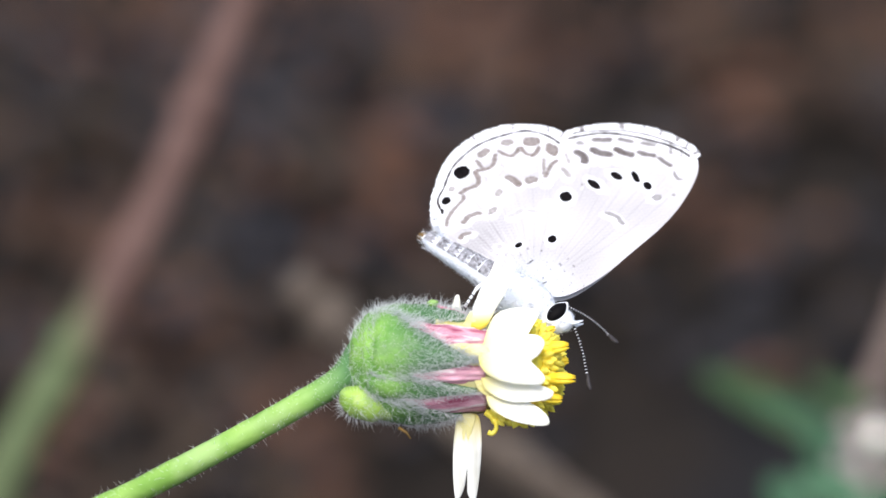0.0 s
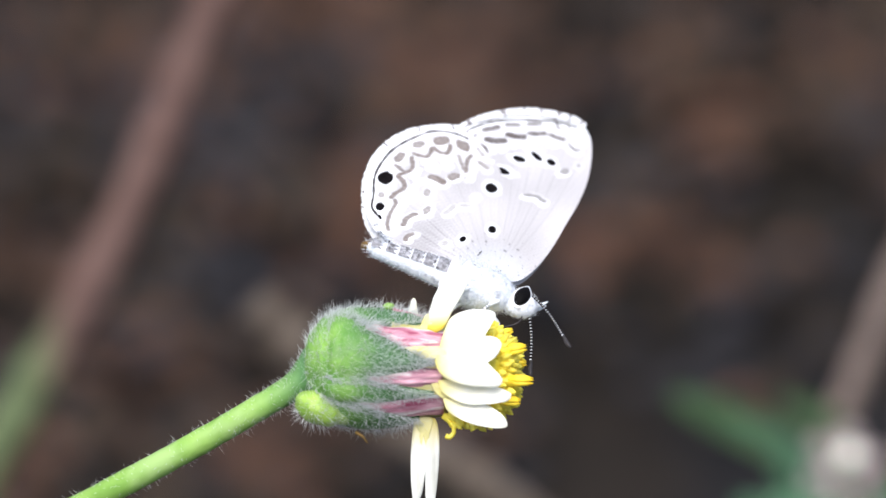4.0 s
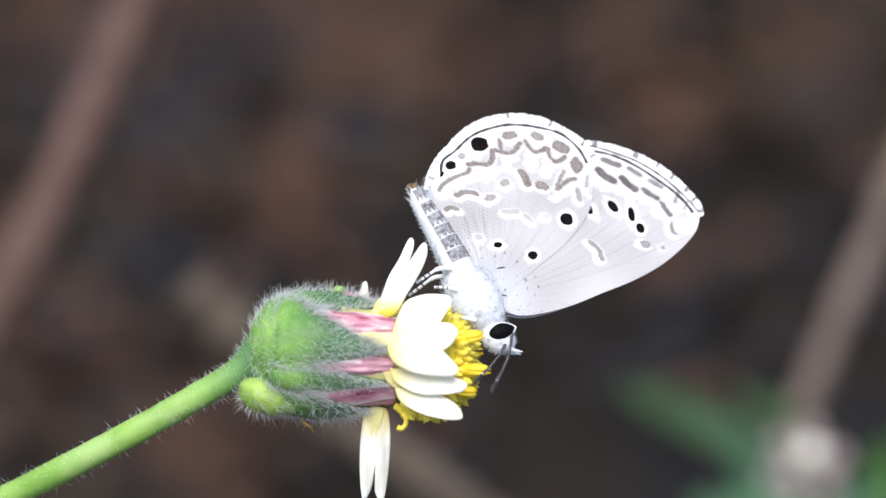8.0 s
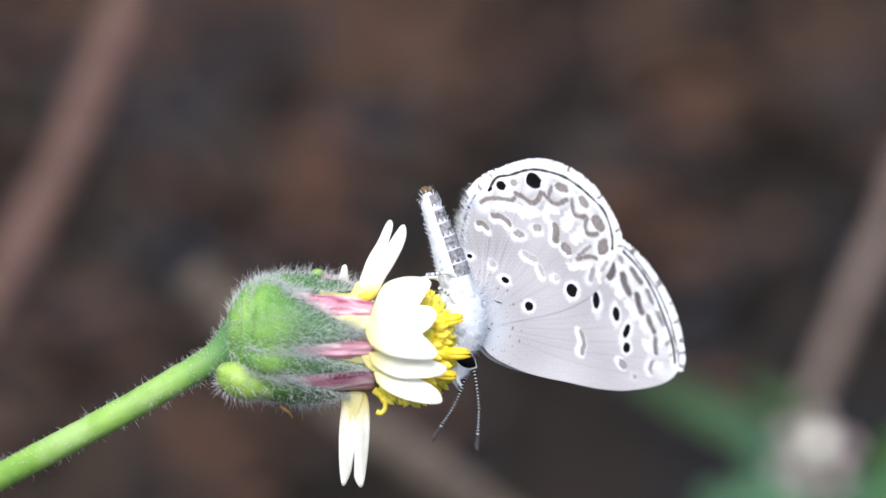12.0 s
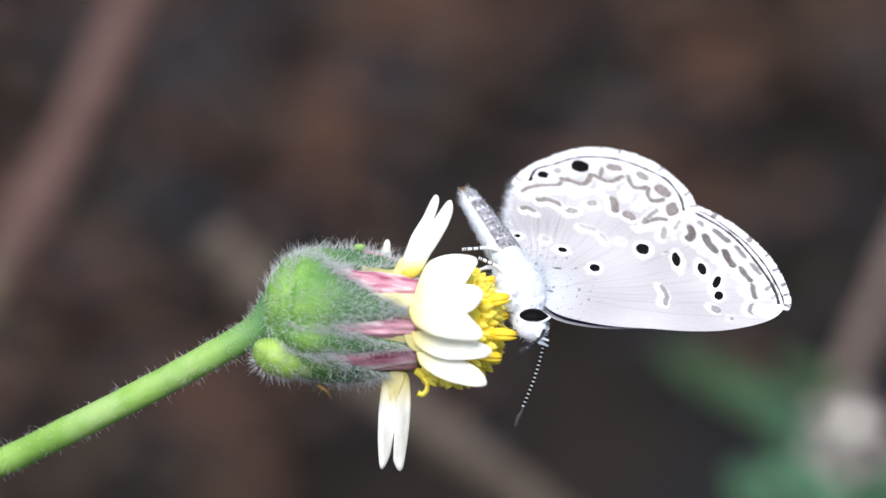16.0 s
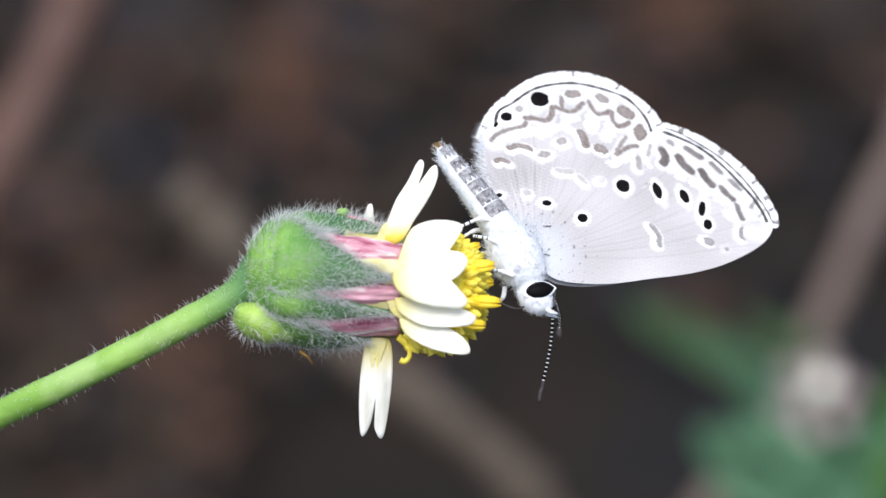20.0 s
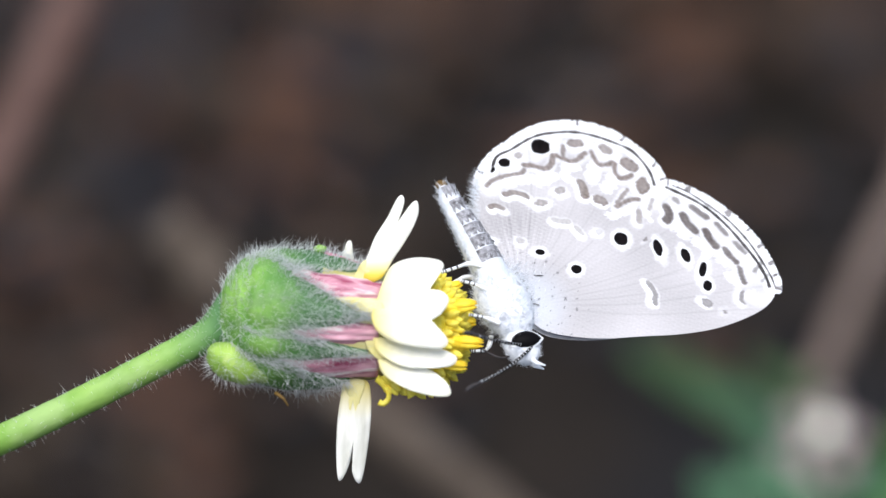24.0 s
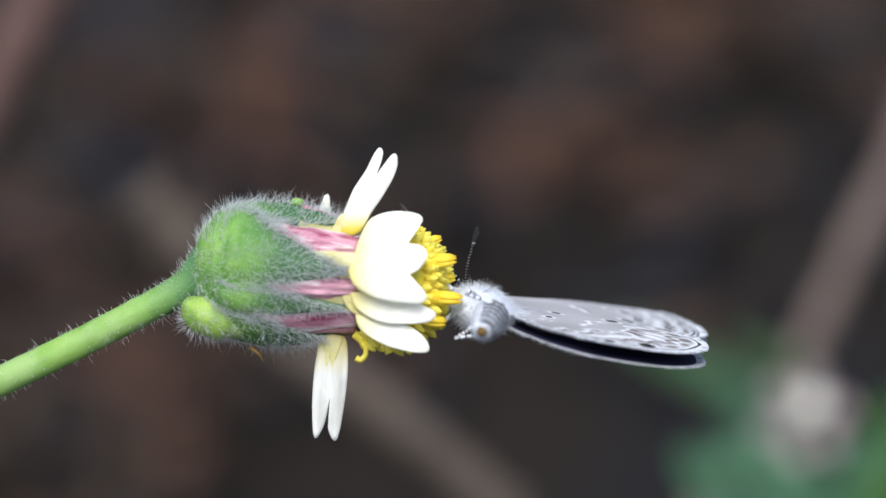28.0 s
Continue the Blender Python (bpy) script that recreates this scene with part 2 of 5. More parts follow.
def curve(points, steps=8):
    """A smooth line through the points."""
    p = [Vector(q) for q in points]
    out = []
    for i in range(len(p) - 1):
        a, b, c, d = p[max(i - 1, 0)], p[i], p[i + 1], p[min(i + 2, len(p) - 1)]
        for k in range(steps):
            t = k / steps
            out.append(0.5 * (2 * b + (c - a) * t + (2 * a - 5 * b + 4 * c - d) * t * t + (3 * b - a - 3 * c + d) * t ** 3))
    out.append(p[-1])
    return out


def blob(c, r, rough=0.0, nu=14, nv=10, axis=None, seed=0):
    """An uneven ball of radii r round c, its first axis along axis."""
    q = axis.to_track_quat("X", "Z") if axis else None
    vs, fs = [], []
    for j in range(nv + 1):
        for i in range(nu):
            th, ph = math.pi * j / nv, 2 * math.pi * i / nu
            v = Vector((math.cos(th), math.sin(th) * math.cos(ph), math.sin(th) * math.sin(ph)))
            k = 1 + rough * noise.noise(v * 2.1 + Vector((seed, 3.1 * seed, 0)))
            v = Vector((v.x * r[0], v.y * r[1], v.z * r[2])) * k
            vs.append(Vector(c) + (q @ v if q else v))
    for j in range(nv):
        for i in range(nu):
            i2 = (i + 1) % nu
            fs.append((j * nu + i, j * nu + i2, (j + 1) * nu + i2, (j + 1) * nu + i))
    return vs, fs


def hair(p, d, length, r, bend):
    """A thin curved spike of three sides."""
    d = d.normalized()
    a = d.cross(Vector((0.3, 0.9, 0.2))).normalized()
    b = d.cross(a)
    m = p + d * length * 0.55 + bend * length * 0.25
    tip = p + d * length + bend * length * 0.7
    vs = []
    for q, k in ((p, 1.0), (m, 0.7)):
        for w in (0, 2.094, 4.189):
            vs.append(q + r * k * (math.cos(w) * a + math.sin(w) * b))
    vs.append(tip)
    fs = [(0, 1, 4, 3), (1, 2, 5, 4), (2, 0, 3, 5), (3, 4, 6), (4, 5, 6), (5, 3, 6)]
    return vs, fs


rnd = random.Random(7)


def jit(k):
    return Vector((rnd.uniform(-k, k), rnd.uniform(-k, k), rnd.uniform(-k, k)))


# ---- ground ----
def ground_sheet():
    vs, fs = [], []
    xs = [-150, -40, -10, -3, -1.2] + [-0.6 + 0.02 * i for i in range(61)] + [1.2, 3, 10, 40, 150]
    ys = [-150, -40, -10, -3, -1] + [-0.4 + 0.02 * i for i in range(71)] + [1.6, 4, 12, 45, 150]
    for y in ys:
        for x in xs:
            k = 0.006 if abs(x) < 1 and -0.6 < y < 1.2 else 0.0
            vs.append((x, y, k * (noise.noise((x * 14, y * 14, 0)) + 0.5 * noise.noise((x * 40, y * 40, 3))) - 0.006))
    w = len(xs)
    for j in range(len(ys) - 1):
        for i in range(w - 1):
            fs.append((j * w + i, j * w + i + 1, (j + 1) * w + i + 1, (j + 1) * w + i))
    me = bpy.data.meshes.new("ground")
    me.from_pydata(vs, [], fs)
    me.shade_smooth()
    me.materials.append(SHADED_SOIL)
    return tagged(new("ground", me), "dark brown bare soil strewn with lumps, gap shade in its colour", "soil", kind="structure")


# the soil's patches, in millimetres: place and reach
RED_PATCHES = ((28, 213, 4), (18, 206, 4), (4, 210, 3.5), (-7, 216, 5), (-2, 222, 4), (9, 188, 5), (17, 183, 4), (-14, 186, 4), (-13, 195, 4), (-30, 218, 5), (-15, 201, 3), (-19, 154, 4),
               (-33, 165, 4.5), (-22, 163, 3), (13, 186, 3.5))
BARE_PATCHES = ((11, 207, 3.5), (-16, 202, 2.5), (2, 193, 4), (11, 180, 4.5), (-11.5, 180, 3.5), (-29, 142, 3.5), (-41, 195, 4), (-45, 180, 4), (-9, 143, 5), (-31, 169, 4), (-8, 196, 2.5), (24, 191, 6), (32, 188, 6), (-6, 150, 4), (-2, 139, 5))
GREY_PATCHES = ((5, 146, 9), (13, 155, 8), (10, 163, 7), (29, 178, 6), (21, 172, 6), (-28, 206, 5), (-39, 212, 5), (-21, 216, 4), (-15, 206, 2.5), (-24, 186, 5), (-8, 203, 3))


def patch(x, y, places):
    return max(math.exp(-((x * 1000 - a) ** 2 + (y * 1000 - b) ** 2) / (1.5 * r * r)) for a, b, r in places)


def ground_clods():
    """Crumbs of soil, thick and reddish in some places, grey in others, and bare spots with none, where the darkened
    soil shows.
    """
    r = random.Random(3)
    kinds = (("clods", CLOD, "brown crumbly soil clods lying on bare earth"), ("red_clods", CLOD_RED, "reddish laterite lumps lying on bare earth"),
             ("pebbles", PEBBLE, "dark grey pebbles lying on bare earth"))
    geos = ([], [], [])
    for i in range(7200):
        x, y = r.uniform(-0.07, 0.07), r.uniform(0.09, 0.29)
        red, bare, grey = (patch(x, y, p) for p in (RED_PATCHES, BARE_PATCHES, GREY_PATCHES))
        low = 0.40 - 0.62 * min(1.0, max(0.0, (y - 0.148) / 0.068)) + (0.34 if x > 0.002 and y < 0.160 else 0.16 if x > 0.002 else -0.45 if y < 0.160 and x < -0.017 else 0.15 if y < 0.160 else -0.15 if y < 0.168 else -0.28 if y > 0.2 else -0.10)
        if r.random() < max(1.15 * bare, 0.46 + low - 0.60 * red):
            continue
        u = r.random()
        k = 1 if u < 0.12 + 0.75 * red - 0.1 * grey else 2 if u > 0.80 - 0.75 * grey + 0.2 * red else 0
        s = r.uniform(0.0008, 0.0020)
        geos[k].append(blob((x, y, s * 0.25), (s, s * r.uniform(0.6, 1), s * r.uniform(0.45, 0.8)), 0.7, 8, 5, Vector((r.uniform(-1, 1), r.uniform(-1, 1), 0.1)), i))
    for (name, mat, label), g in zip(kinds, geos):
        vs, fs = joined(g)
        me = bpy.data.meshes.new(name)
        me.from_pydata([tuple(v) for v in vs], [], fs)
        me.shade_smooth()
        me.materials.append(mat)
        tagged(new(name, me), label, "soil clods", kind="stuff")


ground_sheet()
ground_clods()


# ---- plants behind ----
def stem_plant(name, label, points, r0, r1, mat, green=None):
    """A bare stem through plan points (x, y, z in mm); its foot goes on down into the soil."""
    w = [VIEW @ at(*p) for p in points]
    low = min(w, key=lambda v: v.z)
    if low is w[0]:
        w.reverse()
    d = (w[-1] - w[-2]).normalized()
    k = 0.6 * w[-1].z
    w.append(Vector((w[-1].x + d.x * k * 0.8, w[-1].y + d.y * k * 0.8, w[-1].z * 0.5)))
    w.append(Vector((w[-1].x + d.x * k * 0.25, w[-1].y + d.y * k * 0.25, -0.006)))
    base = Matrix.Translation(w[-1])
    ob = thing(name, label, "plant stem", base)
    if green:
        mat = material("stem_green_below", (0.098, 0.054, 0.044), (0.135, 0.080, 0.066), scale=300, rough=0.7, stretch=(1, 1, 0.1),
                       along=((0.095, 0.125, 0.055), at(green[0], 0, points[0][2]).x - w[-1].x, at(green[1], 0, points[0][2]).x - w[-1].x))
    pts = [p - w[-1] for p in curve(w, 8)]
    n = len(pts)
    rad = [r0 + (r1 - r0) * i / (n - 1) + 0.00015 * math.sin(i * 1.3) for i in range(n)]
    part("stalk", tube(pts, rad, 10), mat, ob)
    for i in range(5, n - 3, 9):
        part("node", blob(pts[i], (rad[i] * 1.35, rad[i] * 1.3, rad[i] * 1.5), 0.2, 8, 6), mat, ob)
    return ob


stem_plant("weed_stalk", "leaning weed stalk, reddish brown above and green below", [(310, -370, -120), (228, -205, -120), (108, 62, -120), (-20, 300, -120), (-120, 462, -120), (-270, 700, -120)], 0.0016, 0.0018, RED_STEM, (-55, -135))
stem_plant("fallen_stalk", "pale brown dry stalk slanting behind the flower", [(312, 335, -110), (440, 468, -112), (560, 578, -114), (760, 724, -116), (930, 874, -118)], 0.0016, 0.0016, DRY_STEM)
stem_plant("dry_stalk", "pinkish dry stalk rising behind green leaves", [(1682, 70, -130), (1592, 265, -130), (1520, 420, -130), (1449, 575, -130), (1322, 800, -130), (1236, 930, -130)], 0.0010, 0.0011, PALE_STEM)


def leaf(points, widths, thick=0.0004, lift=0.15, n=4):
    """A blade along V points with half widths in metres; it faces the camera with a fold along its rib."""
    pts = curve(points, 6)
    m = len(pts)
    vs, fs = [], []
    for side in (0, 1):
        for i, p in enumerate(pts):
            t = i / (m - 1) * (len(widths) - 1)
            k = min(int(t), len(widths) - 2)
            w = widths[k] + (widths[k + 1] - widths[k]) * (t - k)
            d = (pts[min(i + 1, m - 1)] - pts[max(i - 1, 0)]).normalized()
            a = Vector((-d.y, d.x, 0)).normalized()
            for j in range(n + 1):
                u = 2 * j / n - 1
                vs.append(p + a * (w * u) + Vector((0, 0, lift * w * abs(u) - side * thick)))
    c = n + 1
    o = m * c
    for i in range(m - 1):
        for j in range(n):
            q = (i * c + j, i * c + j + 1, (i + 1) * c + j + 1, (i + 1) * c + j)
            fs.append(q)
            fs.append(tuple(o + k for k in reversed(q)))
        for j in (0, n):
            q = (i * c + j, (i + 1) * c + j, (i + 1) * c + j + o, i * c + j + o)
            fs.append(q)
    for i in (0, m - 1):
        for j in range(n):
            fs.append((i * c + j, i * c + j + 1, i * c + j + 1 + o, i * c + j + o))
    return vs, fs


def far_daisy():
    """The blurred plant with a pale flower head and toothed leaves."""
    head = at(1443, 705, -120)
    base = VIEW @ at(1500, 980, -122)
    ob = thing("daisy_plant", "green leafy weed with one pale pinkish flower", "plant", VIEW)
    foot = VIEW.inverted() @ Vector((base.x + 0.01, base.y + 0.02, -0.004))
    stalk = curve([head, at(1465, 800, -121), at(1490, 960, -122), foot], 8)
    part("stalk", tube(stalk, [0.0010] * len(stalk), 8), FAR_LEAF, ob)
    part("flower_base", blob(head + Vector((0, -0.0015, -0.001)), (0.0010, 0.0013, 0.0012), 0.1), FAR_LEAF, ob, "green flower base")
    for i in range(6):
        a = 2 * math.pi * i / 6 + 0.3
        d = Vector((math.cos(a), math.sin(a), 0.15))
        part("petal", leaf([head, head + d * 0.0018, head + d * 0.0033], [0.0004, 0.0011, 0.0006]), FAR_PETAL, ob, "pale pinkish petal")
    part("disc", blob(head + Vector((0.0005, 0.001, 0.001)), (0.0009, 0.0009, 0.0006), 0.2), PETAL, ob, "pale yellow flower centre")

    def blade(points, widths, mat, label):
        part("leaf", leaf([at(*p) for p in points], [k * 1e-3 for k in widths]), mat, ob, label)

    blade(((1400, 700, -124), (1300, 640, -126), (1200, 585, -129), (1112, 545, -132)), (0.9, 1.5, 1.3, 0.4), FAR_LEAF_DARK, "green leaf")
    blade(((1490, 900, -118), (1390, 850, -117), (1290, 800, -117), (1235, 760, -117)), (1.65, 2.75, 2.09, 0.33), FAR_LEAF, "green leaf")
    blade(((1510, 930, -124), (1420, 800, -124), (1350, 720, -124), (1310, 670, -124)), (1.65, 2.42, 1.65, 0.33), FAR_LEAF, "green leaf")
    blade(((1520, 930, -126), (1560, 830, -126), (1580, 740, -126), (1600, 660, -126)), (1.65, 2.53, 1.87, 0.33), FAR_LEAF_GREEN, "bright green leaf")
    blade(((1500, 900, -128), (1600, 880, -128), (1700, 860, -128)), (1.65, 2.75, 0.33), FAR_LEAF_GREEN, "bright green leaf")
    blade(((1470, 890, -126), (1400, 960, -126), (1330, 1020, -126)), (1.65, 2.75, 0.33), FAR_LEAF, "green leaf")
    blade(((1450, 640, -126), (1390, 600, -126), (1320, 560, -127)), (0.66, 1.21, 0.22), FAR_LEAF_DARK, "green leaf")
    blade(((1480, 860, -114), (1420, 815, -114), (1352, 782, -114)), (0.84, 1.54, 0.28), FAR_LEAF_LIGHT, "light green leaf")
    blade(((1430, 900, -113), (1350, 880, -113), (1268, 868, -113)), (0.84, 1.40, 0.28), FAR_LEAF_LIGHT, "light green leaf")
    blade(((1400, 760, -116), (1340, 770, -116), (1285, 792, -116)), (0.70, 1.12, 0.28), FAR_LEAF_LIGHT, "light green leaf")
    blade(((1500, 800, -115), (1545, 770, -115), (1590, 752, -115)), (0.84, 1.40, 0.28), FAR_LEAF_LIGHT, "light green leaf")
    blade(((1405, 700, -116), (1330, 650, -116), (1220, 592, -116)), (0.49, 0.70, 0.21), FAR_LEAF, "green leaf")
    blade(((1470, 930, -112), (1500, 880, -112), (1545, 845, -112)), (0.84, 1.54, 0.28), FAR_LEAF_LIGHT, "light green leaf")
    return ob


far_daisy()

# ---- the flower ----
AX0, AX1 = Vector((430, 484)), Vector((880, 520))
AXD = (AX1 - AX0).normalized()
AXP = Vector((AXD.y, -AXD.x))         # upwards in the plan
PROFILE = ((0, 30), (16, 60), (34, 84), (62, 101), (98, 111), (150, 114), (200, 107), (250, 95), (290, 88), (330, 76))


def prof(s):
    for (a, ra), (b, rb) in zip(PROFILE, PROFILE[1:]):
        if s <= b:
            k = max(0, (s - a) / (b - a))
            return ra + (rb - ra) * k * k * (3 - 2 * k) if a == 0 else ra + (rb - ra) * k
    return PROFILE[-1][1]


def head_at(s, az, lift=0.0):
    """On the flower head: s steps along its axis, az degrees round it (0 up, 90 towards the camera)."""
    r = prof(s) + lift
    a = radians(az)
    p = AX0 + AXD * s + AXP * (r * math.cos(a))
    return at(p.x, p.y, r * math.sin(a) * UNIT * 1000)


def axis_at(s, up=0.0, front=0.0):
    p = AX0 + AXD * s + AXP * up
    return at(p.x, p.y, front * UNIT * 1000)


def row_at(rows, s):
    """Edges of a bract, eased between its rows (step along the axis, upper and lower edge in degrees)."""
    for (a, p0, q0), (b, p1, q1) in zip(rows, rows[1:]):
        if s <= b:
            k = max(0.0, (s - a) / (b - a))
            return p0 + (p1 - p0) * k, q0 + (q1 - q0) * k
    return rows[-1][1:]


def scale_leaf(rows, lift, rib=4.0, thick=5.0, swell=0.0, ns=22, na=12, folds=0.0, seed=0):
    """A bract that hugs the flower head between two edges, swollen near its foot, thin at its rim."""
    vs, fs = [], []
    s0, s1 = rows[0][0], rows[-1][0]
    for side in (0, 1):
        for i in range(ns + 1):
            t = i / ns
            s = s0 + (s1 - s0) * t
            p0, p1 = (sum(row_at(rows, s + k)[e] for k in (-9, 0, 9)) / 3 for e in (0, 1))
            tuck = 12 * max(0.0, 1 - t / 0.07) ** 2
            for j in range(na + 1):
                u = 2 * j / na - 1
                az = (p0 + p1) / 2 + (p1 - p0) / 2 * u
                up = lift - tuck + rib * (1 - u * u) - 5 * abs(u) ** 4 - (thick - 2 * abs(u)) * side
                up += 3.0 * noise.noise((az * 0.10 + seed, s * 0.035, side * 0.2)) + 1.6 * noise.noise((az * 0.3 + seed, s * 0.09, 4)) + folds * math.sin(az * 0.9 + seed)
                up += swell * (1 - u * u) * math.exp(-((s - s0 - 34) / 36) ** 2)
                vs.append(head_at(s, az, up))
    c = na + 1
    o = (ns + 1) * c
    for i in range(ns):
        for j in range(na):
            q = (i * c + j, i * c + j + 1, (i + 1) * c + j + 1, (i + 1) * c + j)
            fs.append(q)
            fs.append(tuple(o + k for k in reversed(q)))
        for j in (0, na):
            fs.append((i * c + j, (i + 1) * c + j, (i + 1) * c + j + o, i * c + j + o))
    for i in (0, ns):
        for j in range(na):
            fs.append((i * c + j, i * c + j + 1, i * c + j + 1 + o, i * c + j + o))
    return vs, fs


def lamina(outline, z, bulge, lean, ridges=7, thick=0.00010, rings=8):
    """A petal inside a drawn outline: z in mm at its middle, bulging by bulge mm, leaning by lean mm to each 100 steps in x and y."""
    o = curve([Vector((x, y, 0)) for x, y in outline + outline[:1]], 4)[:-1]
    mid = sum(o, Vector()) / len(o)
    n = len(o)
    vs, fs = [], []
    for side in (0, 1):
        for r in range(rings + 1):
            k = 1 - r / rings
            for p in o:
                v = mid + (p - mid) * k
                d = v - mid
                a = math.atan2(d.y, d.x)
                zz = z + bulge * (1 - k * k) + (lean[0] * d.x + lean[1] * d.y) / 100 + 0.045 * k * math.cos(a * ridges) + 0.03 * noise.noise((v.x * 0.03, v.y * 0.09, z)) - side * thick * 1000 * (1 - 0.6 * k)
                vs.append(at(v.x, v.y, zz))
        base = side * n * (rings + 1)
        for r in range(rings):
            for i in range(n):
                i2 = (i + 1) % n
                f = (base + r * n + i, base + (r + 1) * n + i, base + (r + 1) * n + i2, base + r * n + i2)
                fs.append(f if side == 0 else tuple(reversed(f)))
    h = n * (rings + 1)
    for i in range(n):
        fs.append((i, (i + 1) % n, h + (i + 1) % n, h + i))
    return vs, fs


def drawn(k, ox, oy, *pts):
    """Plan steps from a drawing of that scale and corner."""
    return [(ox + x / k, oy + y / k) for x, y in pts]


def petal_drawing(*pts):
    return drawn(2.38, 631, 254, *pts)


RAYS, RAY_BASES = [], []


def ray(label, outline, z, bulge, lean):
    RAYS.append((label, outline, z, bulge, lean))


def ray_base(outline, z, bulge, lean):
    RAY_BASES.append((outline, z, bulge, lean))


ray("upper two-lobed petal", petal_drawing((105, 400), (130, 330), (165, 240), (215, 160), (250, 90), (270, 68), (284, 85), (276, 130), (254, 180), (288, 135), (318, 97), (338, 96),
                                            (342, 140), (320, 200), (280, 270), (240, 330), (200, 400), (150, 425)), 2.0, 0.15, (0.2, 0.2))
ray("small back petal", petal_drawing((16, 350), (38, 285), (50, 258), (66, 258), (72, 300), (74, 360)), -2.8, 0.15, (0, 0))
ray("front three-lobed petal", petal_drawing((150, 560), (172, 500), (200, 420), (240, 352), (330, 323), (425, 332), (446, 362), (412, 402), (366, 444), (438, 458), (468, 495),
                                              (440, 550), (390, 590), (446, 630), (466, 668), (440, 694), (380, 692), (300, 682), (220, 655), (170, 615)), 3.9, 0.12, (0.1, 0.8))
ray("lower petal lobe", petal_drawing((160, 650), (240, 650), (330, 675), (430, 692), (490, 718), (503, 738), (480, 764), (400, 774), (300, 772), (230, 745), (175, 705)), 3.6, 0.12, (0.1, 0.9))
ray("lower petal lobe", petal_drawing((180, 740), (240, 730), (310, 762), (390, 778), (455, 825), (478, 866), (465, 888), (400, 886), (310, 864), (240, 828), (195, 790)), 3.45, 0.12, (0.1, 0.8))
ray("hanging two-lobed petal", drawn(1.56, 380, 220, (415, 605), (402, 690), (398, 780), (402, 852), (414, 858), (434, 815), (446, 752), (452, 805), (440, 832), (452, 864), (466, 860),
                                      (480, 790), (490, 700), (490, 630), (480, 595), (445, 590)), 1.1, 0.2, (0, 0))
ray_base(petal_drawing((-30, 492), (60, 484), (150, 492), (195, 505), (200, 545), (120, 548), (40, 530)), 3.62, 0.06, (0.5, 0.3))
ray_base(petal_drawing((120, 650), (170, 640), (200, 660), (215, 715), (205, 745), (175, 735), (140, 700)), 3.1, 0.06, (0.4, 0.3))
ray_base(petal_drawing((80, 400), (110, 345), (135, 335), (150, 370), (140, 412), (100, 422)), 2.0, 0.05, (0.2, 0))
ray_base(drawn(1.56, 380, 220, (418, 596), (429, 640), (434, 686), (441, 642), (452, 704), (461, 648), (474, 598), (445, 588)), 1.22, 0.06, (0, 0))


def head_hairs(count, rows, length, seed, lift=4.0, r=0.000010, flat=0.0):
    """Fine hairs strewn over the stretch of the head that the rows bound; flat lays them towards the tip."""
    q = random.Random(seed)
    geos = []
    for _ in range(count):
        s = q.uniform(rows[0][0], rows[-1][0])
        a0, a1 = row_at(rows, s)
        az = q.uniform(a0, a1)
        p, p2 = head_at(s, az, lift), head_at(s, az, lift + 30)
        d = ((p2 - p).normalized() + Vector((q.uniform(-.45, .55), q.uniform(-.4, .4), q.uniform(-.35, .35)))) * (1 - flat) + Vector((AXD.x, -AXD.y, 0)) * flat * 1.6
        bend = Vector((q.uniform(-.9, .9), q.uniform(-.9, .9), q.uniform(-.9, .9)))
        geos.append(hair(p, d, length * q.uniform(0.35, 1.25), r, bend))
    return joined(geos)


BRACTS = (
    ("hairy green bract round the stalk", ((4, -34, 118), (20, -40, 132), (40, -40, 138), (60, -38, 140)), 3, 4, 3, 1300),
    ("hairy green upper bract", ((50, -46, 27), (100, -42, 36), (140, -32, 43), (180, -20, 43), (220, -8, 33), (262, 7, 13)), 3, 2, 3, 800),
    ("hairy green front bract", ((46, 22, 104), (70, 22, 106), (100, 34, 105), (130, 50, 102), (185, 65, 96), (230, 75, 91), (262, 82, 85)), 10, 6, 8, 2100),
    ("hairy green lower bract", ((40, 100, 131), (70, 104, 131), (120, 103, 129), (170, 106, 127), (220, 112, 125), (264, 118, 121)), 7, 5, 5, 600),
    ("hairy green bottom bract", ((26, 126, 192), (70, 131, 196), (120, 128, 196), (160, 136, 190), (200, 147, 176), (236, 157, 162)), 6, 5, 2, 700),
    ("hairy green back bract", ((20, 190, 246), (90, 188, 248), (180, 200, 240), (262, 214, 220)), 6, 5, 2, 220),
    ("hairy green back bract", ((20, 240, 300), (90, 238, 302), (180, 250, 290), (264, 268, 274)), 8, 5, 2, 220),
    ("hairy green back bract", ((20, 292, 322), (90, 290, 326), (180, 296, 322), (262, 310, 316)), 6, 5, 2, 220))
PINK_BRACTS = (
    ((92, 46, 52), (130, 43, 56), (170, 42, 64), (205, 40, 68), (240, 35, 66), (278, 32, 58)),
    ((128, 98, 103), (170, 95, 108), (240, 86, 112), (280, 86, 108)),
    ((100, 121, 127), (170, 123, 143), (230, 124, 160), (284, 121, 166)),
    ((120, 196, 206), (200, 190, 216), (282, 194, 214)),
    ((120, 242, 252), (200, 238, 262), (282, 240, 260)),
    ((120, 300, 310), (200, 296, 320), (282, 300, 320)),
    ((150, -8, 4), (220, -12, 8), (282, -8, 6)))


